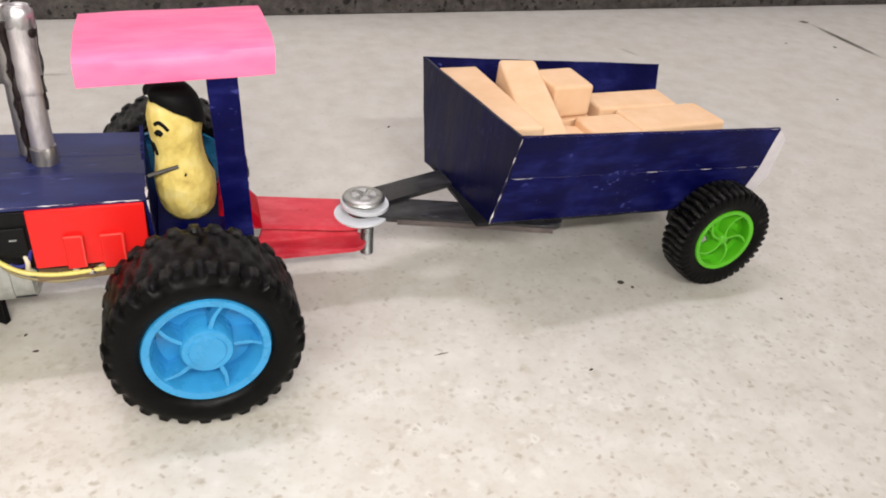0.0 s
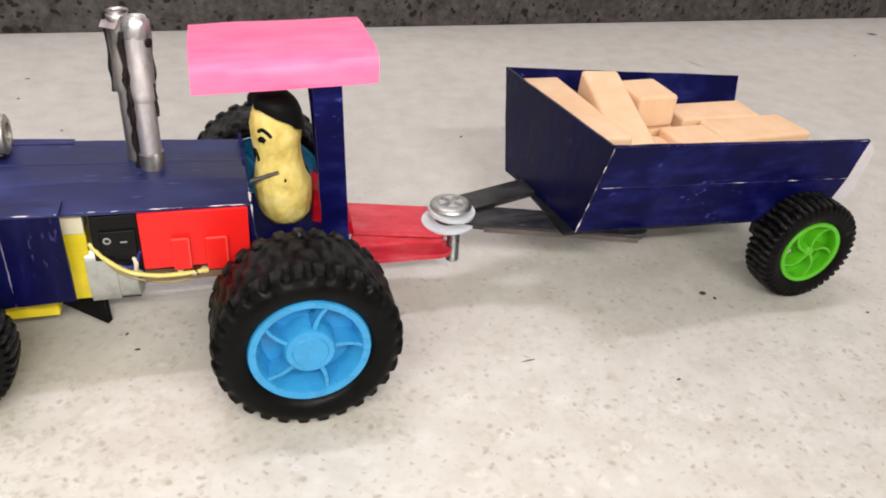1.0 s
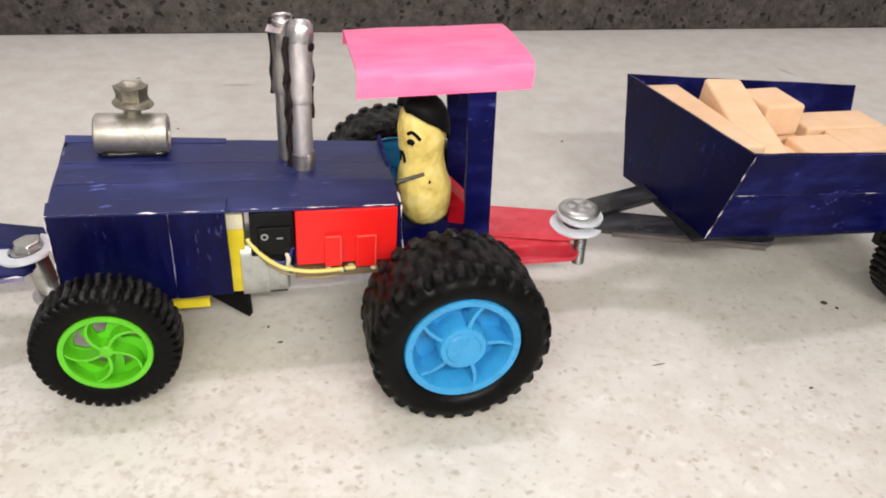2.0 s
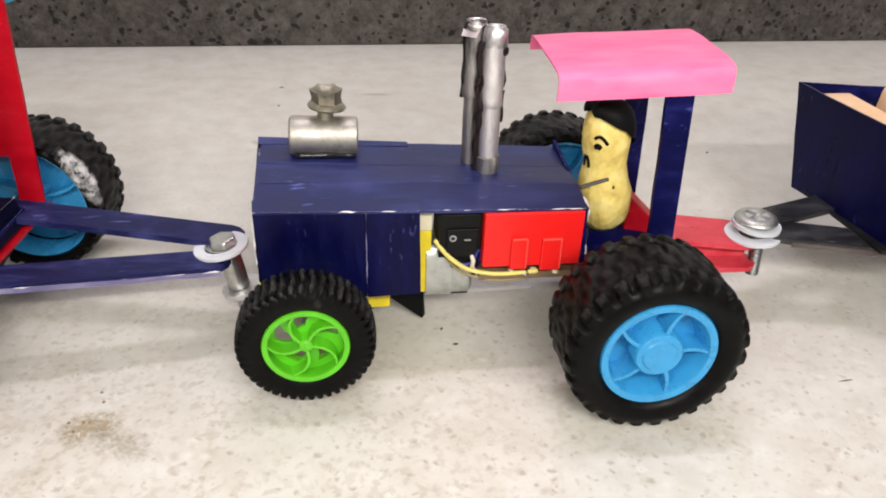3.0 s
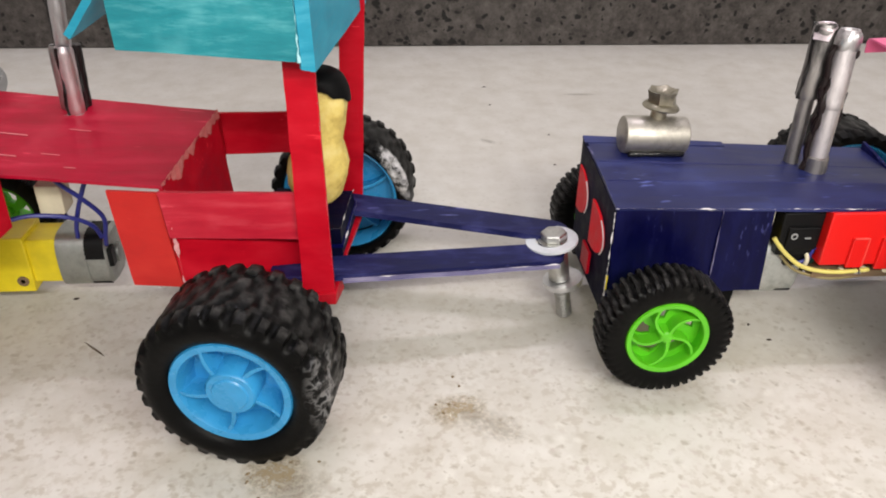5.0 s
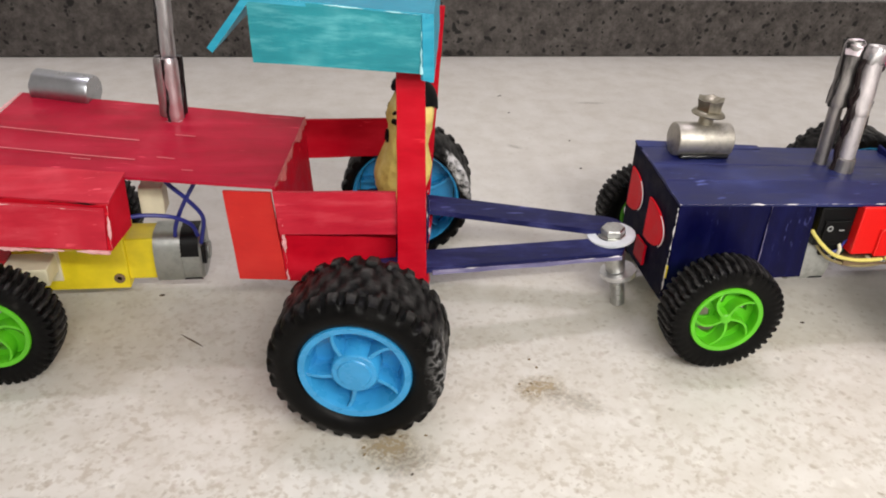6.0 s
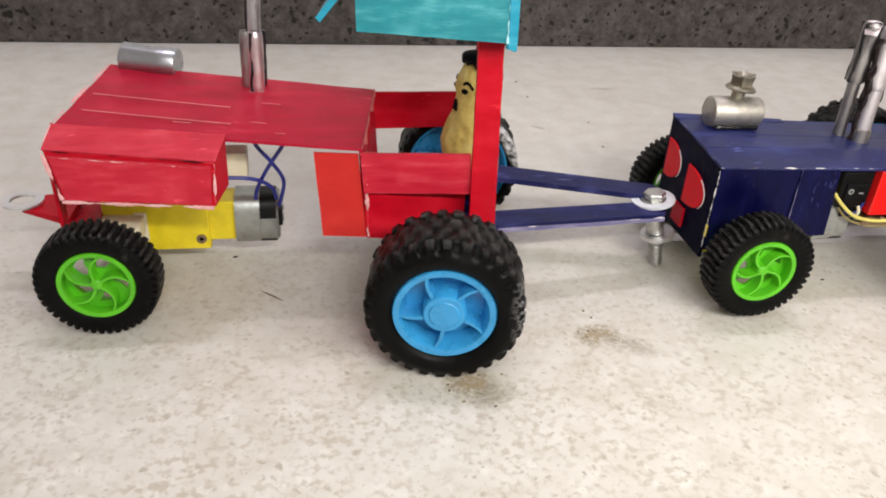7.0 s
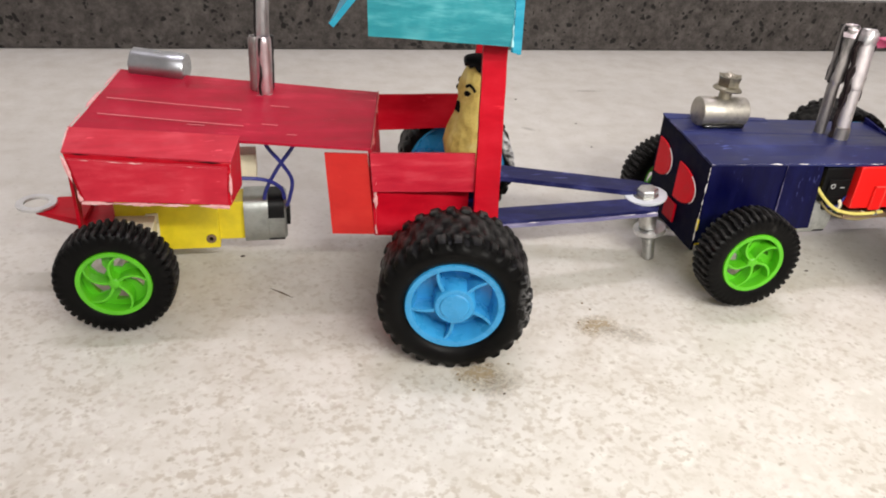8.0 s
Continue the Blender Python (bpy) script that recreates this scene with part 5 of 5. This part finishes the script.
for corner in (40, 130, 220, 310):
    # the four raised quarters that leave the cross between them
    mid = radians(corner + 45)
    arc = [radians(corner + 45 + a) for a in (-27, -9, 9, 27)]
    outline = [(1.9, mid)] + [(5.7, a) for a in arc]
    low = [bm.verts.new((93 + r * math.cos(a), 324.6 + r * math.sin(a), 45.0)) for r, a in outline]
    high = [bm.verts.new((93 + r * math.cos(a), 324.6 + r * math.sin(a), 47.66)) for r, a in outline]
    bm.faces.new(high)
    for k in range(5):
        bm.faces.new((low[k], low[(k + 1) % 5], high[(k + 1) % 5], high[k]))
part("cross_recess", bm, ZINC, head, "bright cross-shaped recess")
bm = B()
lathe(bm, (93, 324.6, 36.5), (0, 0, 1), [(0, 0), (6.4, 0), (6.4, 7.8), (0, 7.8)], 28)
threaded(bm, (94.2, 321.0, 36.5), (93.4, 317.6, 19.4), 3.2, 1.1)
part("shank", bm, GREY_STEEL, screw, "dull steel threaded shank")
bm = B()
washer(bm, (93.4, 324.4, 41.9), 6.2, 11.3, 1.9, (0.06, -0.02, 1))
part("washer", bm, WHITE_PLASTIC, screw, "thick pale washer")
bm = B()
washer(bm, (91.6, 322.4, 38.2), 6.2, 12.8, 1.2, (-0.05, 0.0, 1))
part("washer", bm, WHITE_PLASTIC, screw, "wide pale washer")

# the doll at the wheel
peanut("peanut_doll", (14.0, 321, 45.4), (-1.4, 3.0), 200, 58.5, "yellow painted peanut doll with a black cap, sitting as driver", 12.5, 0.955, 0.27, 0.90)

# ---- the red tractor ----
red_tractor = thing("toy_tractor", (-340, 335, 0), "red painted card toy tractor with a turquoise roof", "toy tractor", "toy tractors")
bm = B()
card(bm, (-448.5, 312.5, 90.4), (-313.5, 298.5, 84), (-302.5, 361.5, 90.5), (-435, 378.5, 97.5), nu=18, nv=10)
part("hood", bm, RED_SHADED_TOP, red_tractor, "red brush-painted card hood")
bm = B()
hexa(bm, [(-443, 290, 65), (-378.5, 283, 64), (-374, 301, 66), (-446, 312, 66)], [(-449.5, 296.5, 85.8), (-378, 286.5, 83.5), (-374, 302, 89.8), (-448.5, 313, 90.8)])
tank = part("side_box", bm, RED, red_tractor, "red painted card box on the side", bevel=0.5)
bm = B()
card(bm, (-449.8, 296.2, 86.4), (-377.8, 286.2, 84.2), (-373.6, 302.2, 90.4), (-448.7, 313.2, 91.4), 0.8, 10, 4)
part("lid", bm, RED_SHEEN, tank, "red card flap on top, sheen in its colour")
bm = B()
card(bm, (-441.5, 288.8, 66), (-380, 282.2, 65), (-379.6, 285.2, 82.4), (-447.5, 294.8, 84), 0.6, 10, 4)
part("face", bm, RED_SHEEN, tank)
worn_edge(red_tractor, (-450, 296, 85), (-443, 289.4, 65), TORN_RED, 1.7, 0.85, 4, 21)
worn_edge(red_tractor, (-378, 286, 83), (-378.6, 282.6, 64), TORN_RED, 1.6, 0.8, 4, 22)
worn_edge(red_tractor, (-443, 289.4, 64.8), (-378.6, 282.6, 63.8), TORN_RED, 1.5, 0.9, 5, 23)
worn_edge(red_tractor, (-447.6, 294.4, 83.6), (-381, 284.8, 81.6), TORN_RED, 1.1, 0.6, 4, 41)
worn_edge(red_tractor, (-450, 296.4, 86.6), (-449, 312.6, 91.6), TORN_RED, 1.2, 0.7, 4, 42)
worn_edge(red_tractor, (-449, 296, 85.7), (-378, 286, 83.4), INK, 0.6, 0.6, 4, 24, "dark_crack")
worn_edge(red_tractor, (-449, 313, 91.3), (-436, 379, 97.6), TORN_RED, 1.5, 0.95, 5, 25)
bm = B()
for a, b in (((-437, 343.5, 94.6), (-373.5, 331.5, 92.0)), ((-439, 327.5, 92.5), (-372.5, 315.5, 89.9))):
    cable(bm, [a, Vector(a).lerp(Vector(b), 0.5) + V(0, 0, -0.12), b], 0.24, 5, 8)
for a, b in (((-359.5, 339.5, 91.2), (-350.5, 338.2, 90.8)), ((-364, 318.5, 89.6), (-356.5, 317.2, 89.3)), ((-352.4, 308.8, 87.9), (-347.8, 308.2, 87.8)), ((-398, 316.2, 90.9), (-390, 315.0, 90.6))):
    cable(bm, [a, b], 0.16, 5, 4)
part("pencil_line", bm, SCORED_RED, red_tractor, "thin pale scored line on the hood")
bm = B()
card(bm, (-451, 312, 40), (-449, 299, 40), (-449.5, 299, 87), (-449.5, 313, 90), nu=4)
card(bm, (-437, 378, 66), (-451, 312, 66), (-449, 312, 90), (-436, 378, 96.5), nu=6)
part("front_panel", bm, RED, red_tractor)
bm = B()
card(bm, (-332, 299.6, 38.5), (-311.5, 297, 38.5), (-315.5, 296.8, 82), (-335.5, 300.2, 81.6), 1.4, 5, 8, 0.2)
part("side_panel", bm, ORANGE_RED, red_tractor, "orange-red card panel")
bm = B()
card(bm, (-312.8, 294.9, 63.2), (-262, 294.9, 61.7), (-263, 295.2, 82), (-314.6, 294.9, 83.2), 1.6, 10, 4, 0.25)
# the rail's paler red carries its sheen
part("rail", bm, RED_SHEEN, red_tractor, "red card rail with its sheen in the colour")
bm = B()
card(bm, (-311.5, 297.2, 38.5), (-262, 306, 40), (-262, 306, 63), (-313, 297, 64), 1.6, 10, 4, 0.25)
part("side_panel", bm, RED, red_tractor)
bm = B()
card(bm, (-311, 298.5, 39), (-299, 361, 40), (-303, 361, 89.5), (-313.5, 299, 83.5), 1.6, 8, 8)
part("rear_panel", bm, RED, red_tractor)
bm = B()
card(bm, (-306, 369.5, 65.5), (-240, 369.5, 66.5), (-240, 369.5, 86.5), (-306, 369.5, 86), 1.6, 10, 4)
part("rail", bm, RED, red_tractor)
bm = B()
card(bm, (-301, 361, 64), (-303, 369.4, 65), (-303, 369.4, 86), (-303, 361, 89), 1.4, 4, 4)
part("rear_panel", bm, RED, red_tractor)
torn_flap(red_tractor, (-313.3, 299, 84.2), (-302.2, 361, 90.6), (0.12, 0, -1), TORN_DULL, 4.2, 26)
worn_edge(red_tractor, (-312, 296, 84), (-310.5, 296.6, 38.6), TORN_RED, 1.9, 0.85, 4, 27)
worn_edge(red_tractor, (-335.6, 300, 82), (-315.5, 296.6, 82.4), TORN_RED, 0.9, 0.6, 4, 28)
bm = B()
card(bm, (-311, 299, 38.5), (-250, 297, 37.5), (-236, 370, 42), (-300, 368, 40), 1.8, 8, 8)
part("footplate", bm, RED, red_tractor)
bm = B()
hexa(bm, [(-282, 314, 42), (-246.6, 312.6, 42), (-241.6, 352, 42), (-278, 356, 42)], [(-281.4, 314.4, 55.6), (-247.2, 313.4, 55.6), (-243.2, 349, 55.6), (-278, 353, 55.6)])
seat = part("seat", bm, NAVY_SEAT_SHADED_FRONT, red_tractor, "stacked navy card seat with white edges", bevel=0.4)
bm = B()
card(bm, (-282.4, 313.4, 48.4), (-246.2, 312.2, 48.4), (-241.6, 352.4, 48.6), (-278.2, 356.4, 48.6), 1.6, 8, 8, 0.2)
part("seat_card", bm, NAVY, seat)
worn_edge(red_tractor, (-247.0, 313.2, 55.8), (-243.0, 349, 55.8), PAPER, 1.1, 0.62, 4, 29)
worn_edge(red_tractor, (-246.0, 312.2, 48.6), (-241.5, 352, 48.8), PAPER, 1.0, 0.60, 4, 30)
worn_edge(red_tractor, (-268, 313.6, 55.8), (-247.2, 313.2, 55.8), PAPER, 0.7, 0.45, 4, 35)
bm = B()
card(bm, (-262.0, 291.0, 38), (-249.3, 291.0, 38.6), (-251.9, 297, 140), (-263.4, 297, 140), 2.2, 3, 14)
part("post", bm, RED, red_tractor)
bm = B()
card(bm, (-250.0, 369.6, 40), (-239.4, 369.6, 40), (-235.0, 369.6, 142), (-246.4, 369.6, 142), 2.2, 3, 14)
part("post", bm, RED, red_tractor)
worn_edge(red_tractor, (-249.4, 290.8, 41), (-252.0, 296.3, 134), TORN_RED, 0.5, 0.5, 5, 31)
bm = B()
hexa(bm, [(-268, 291.0, 32.0), (-249, 291.0, 32.0), (-246, 303, 32.5), (-266, 303, 32.5)], [(-267, 289.4, 38.4), (-248.6, 289.4, 38.8), (-247, 302.6, 39), (-265, 302.6, 39)])
part("post_foot", bm, RED, red_tractor, bevel=0.5)

# turquoise roof
bm = B()
card(bm, (-317.0, 288, 140.4), (-255.2, 279.6, 138.6), (-255.8, 280.0, 160), (-317.8, 288.4, 164), 1.8, 12, 5, 0.3)
part("roof_lip", bm, CYAN, red_tractor, "turquoise streaked card lip")
bm = B()
card(bm, (-254.6, 279.6, 136.0), (-250.2, 281.8, 134.6), (-251.0, 281.8, 160.2), (-255.4, 279.9, 160.2), 1.4, 3, 6, 0.3)
card(bm, (-250.2, 281.8, 134.6), (-235, 384, 132.5), (-236.5, 384, 155), (-251.0, 281.8, 160.2), 1.8, 12, 5, 0.3)
part("roof_lip", bm, SKY_BLUE, red_tractor, "sky-blue card lip at the back")
bm = B()
card(bm, (-318.2, 288.2, 164.4), (-253.0, 280.2, 160.6), (-236, 384, 155.4), (-300, 384, 160.4), 1.8, 12, 12, 0.3)
roof = part("roof", bm, SKY_BLUE, red_tractor, "sky-blue painted card roof")
bm = B()
card(bm, (-236.5, 384.4, 132.5), (-300, 384.4, 138), (-300.6, 384, 160), (-236.8, 384, 155), 1.8, 8, 4, 0.3)
part("roof_lip", bm, CYAN, red_tractor)
bm = B()
card(bm, (-322, 334, 151), (-333.5, 290, 145), (-318.8, 288, 164.4), (-313, 322, 163.0), 2.6, 6, 5, 0.2)
part("visor", bm, SKY_BLUE, red_tractor, "sky-blue card visor hanging from the roof")
worn_edge(red_tractor, (-255.2, 279.3, 138.6), (-255.8, 279.7, 160), PALE_CYAN, 1.4, 0.75, 3, 33)
worn_edge(red_tractor, (-317.8, 288.2, 164.2), (-255.8, 279.9, 160.2), PALE_CYAN, 0.7, 0.6, 4, 34)

double_exhaust(red_tractor, [((-366.2, 361, 90), (-366.2, 361, 92), (-366.0, 361.5, 120), 3.0, 3.4), ((-362, 357, 89.5), (-362, 357, 91.5), (-361.6, 357.5, 121), 3.2, 3.9), ((-362.4, 359, 92), (-362.0, 359.5, 120), (-360.6, 361, 162), 2.6, 3.3)],
               [FOIL_GREY, FOIL_PINK, FOIL], "silver foil exhaust pipe")
bm = B()
rod(bm, (-360.2, 363.0, 90), (-359.4, 363.6, 120), 2.9, 16, 0.3)
part("foil_seam", bm, FOIL_DARK, red_tractor, "dark blackened foil along the pipe")
bm = B()
lathe(bm, (-363, 358, 89.8), (0, 0, 1), [(0, 0), (11, 0.2), (8, 0.9), (5, 2.0), (0, 2.0)], 20, ripple=0.9)
lathe(bm, (-356, 345, 88.6), (0, 0, 1), [(0, 0), (6, 0.2), (4, 0.6), (0, 0.7)], 14, ripple=1.0)
part("glue_blob", bm, GLUE, red_tractor, "shiny dried glue round the pipe", kind="stuff")
bm = B()
lathe(bm, (-429.4, 382, 100.0), (1, -0.22, -0.05), [(0, 0), (7.4, 0), (8.1, 0.6), (8.1, 8), (8.0, 13.4), (8.1, 18), (8.1, 27.4), (7.6, 28.2), (6.6, 28.2), (0, 28.0)], 32, ripple=0.25)
part("air_filter", bm, metal("grey_barrel", (0.40, 0.41, 0.43), 0.30, depth=0.0001, grime=0.85), red_tractor, "dull grey metal barrel on the hood")

# drive
bm = B()
box(bm, -440, -389, 333, 354, 14, 42)
box(bm, -392, -374.5, 335, 352, 18, 40)
gear = part("gearbox", bm, YELLOW_PLASTIC, red_tractor, "yellow plastic gearbox", bevel=0.8)
bm = B()
lathe(bm, (-393.5, 333.2, 20), (0, -1, 0), [(0, 0), (2.6, 0), (2.6, 0.8), (1.2, 1.0), (1.1, 0.2), (0, 0.2)], 14)
part("screw", bm, BOARD, gear)
bm = B()
box(bm, -425, -419, 332.2, 333.4, 20, 36)
part("tape", bm, CREAM, gear, "strip of pale tape")
toy_motor(red_tractor, -376, 344, 28.4, 11.6, 13.6, 22.5, MOTOR_CAN)
bm = B()
box(bm, -379, -368, 335, 346, 53, 67)
part("packing", bm, CREAM, red_tractor, "folded cream paper", bevel=0.8)
for pts in ([(-364, 317, 84), (-361.7, 319, 77), (-354.9, 325, 65.2), (-350.4, 330, 54), (-351.9, 331.4, 43.7), (-353.4, 334, 38)], [(-347, 317, 84), (-350, 319, 77), (-357.8, 326.4, 62.3), (-363.5, 332, 49), (-365, 334, 42)],
            [(-383, 318, 60), (-376, 322, 59.6), (-363.7, 326, 56.5), (-356.4, 331, 49.6), (-354.6, 334, 42)]):
    bm = B()
    cable(bm, pts, 1.0)
    part("cable", bm, WIRE_BLUE, red_tractor, "thin blue wire")
bm = B()
card(bm, (-455, 322, 36), (-440, 322, 36), (-440, 352, 36), (-455, 352, 36), 2.0, 4, 4)
part("front_plate", bm, RED, red_tractor)
bm = B()
box(bm, -456, -420, 318, 350, 26, 35)
part("chassis", bm, CREAM, red_tractor, bevel=0.6)
bm = B()
hexa(bm, [(-476, 331, 38.6), (-452, 320, 36), (-450, 346, 38), (-468, 346, 39)], [(-476, 331, 40.6), (-452, 320, 40), (-450, 346, 41), (-468, 346, 41)])
tongue = part("tow_tongue", bm, RED, red_tractor, "red pointed card tongue", bevel=0.4)
bm = B()
washer(bm, (-476.6, 337.4, 41), 6.0, 9.6, 1.4)
part("ring", bm, ZINC, tongue, "pale metal washer ring")
bm = B()
rod(bm, (-433.1, 290.5, 27.2), (-424, 392, 27.2), 2.0)
part("axle", bm, STEEL, red_tractor)
bm = B()
rod(bm, (-282, 242, 35.9), (-254, 404, 35.9), 2.4)
part("axle", bm, STEEL, red_tractor)
bm = B()
box(bm, -300, -250, 312, 352, 28, 37)
part("chassis", bm, BLACK_CARD, red_tractor, bevel=0.6)
place_wheel(red_tractor, BIG, (-283.2, 233.8, 34.8), -11.5, 125, "blue plastic wheel with five spokes and a chalk-marked tyre", CHALKED, 2, 0.98)
place_wheel(red_tractor, BIG, (-246.5, 410, 35.9), 171, 0, "blue plastic wheel with chalk rubbed on its tyre", RUBBED)
place_wheel(red_tractor, SMALL, (-433.5, 279.5, 27.1), -3, 36, "green plastic wheel with five curved spokes")
place_wheel(red_tractor, SMALL, (-420, 397, 27.1), 177, 5, "green plastic wheel with five curved spokes")

# towing sticks, painted blue
bm = B()
stick(bm, (-276, 300.5, 42.6), (-149, 317.0, 38.8), 15.5, 2.8)
part("drawbar", bm, NAVY_STICK, red_tractor, "navy painted flat wooden stick")
bm = B()
stick(bm, (-276, 360, 48.2), (-144, 330.5, 41.4), 16.0, 2.8)
part("drawbar", bm, NAVY_STICK, red_tractor, "navy painted flat wooden stick")
worn_edge(red_tractor, (-246, 296.0, 41.5), (-152, 308.2, 38.6), PAPER, 1.0, 0.62, 4, 36)
bm = B()
card(bm, (-246, 296.0, 39.2), (-152, 308.2, 36.4), (-152, 308.2, 38.3), (-246, 296.0, 41.4), 0.7, 16, 1, 0.3)
part("bare_and_shadow_edge", bm, BARE_LILAC, red_tractor, "bare pale edge of the stick")
worn_edge(red_tractor, (-250, 346.4, 46.2), (-150, 324.2, 41.0), PAPER, 0.45, 0.4, 4, 37)

bolt = thing("hitch_bolt", (-150, 324, 0.4), "long hexagon bolt with washers joining the two tractors", "bolt", "hitch bolts")
bm = B()
hexhead(bm, (-152.2, 324, 42.4), 6.1, 3.8, (-0.12, 0, 1))
part("head", bm, STEEL, bolt, "hexagon bolt head", bevel=0.4)
bm = B()
washer(bm, (-153.2, 323.5, 41.2), 7.2, 11.8, 1.3, (-0.14, 0, 1))
part("washer", bm, WHITE_PLASTIC, bolt, "wide pale washer")
bm = B()
rod(bm, (-151.6, 324, 43), (-145.4, 324, 12), 3.3, 20)
rod(bm, (-150.6, 324, 38), (-147.8, 324, 21.5), 4.9, 24)
lathe(bm, (-152.1, 324, 41.4), (-0.12, 0, 1), [(0, 0), (7.4, 0), (7.4, 1.1), (0, 1.1)], 28)
threaded(bm, (-146.0, 324, 15), (-143.4, 324, 0.5), 3.8)
part("shank", bm, STEEL, bolt, "threaded steel shank")
bm = B()
washer(bm, (-145.8, 324, 18.6), 3.2, 9.2, 2.6, (-0.2, 0.02, 1))
part("washer", bm, ZINC, bolt)
bm = B()
hexhead(bm, (-146.4, 324, 15.2), 5.4, 3.8, (-0.2, 0, 1))
part("nut", bm, GREY_STEEL, bolt, bevel=0.3)
peanut("peanut_doll", (-255.4, 335, 56.2), (2.6, 0.0), 190, 60.5, "yellow painted peanut doll with a black cap, sitting as driver", 13.4, 0.955, 0.15, 0.84, False, 1.5, 0, 3.2, 2.0)
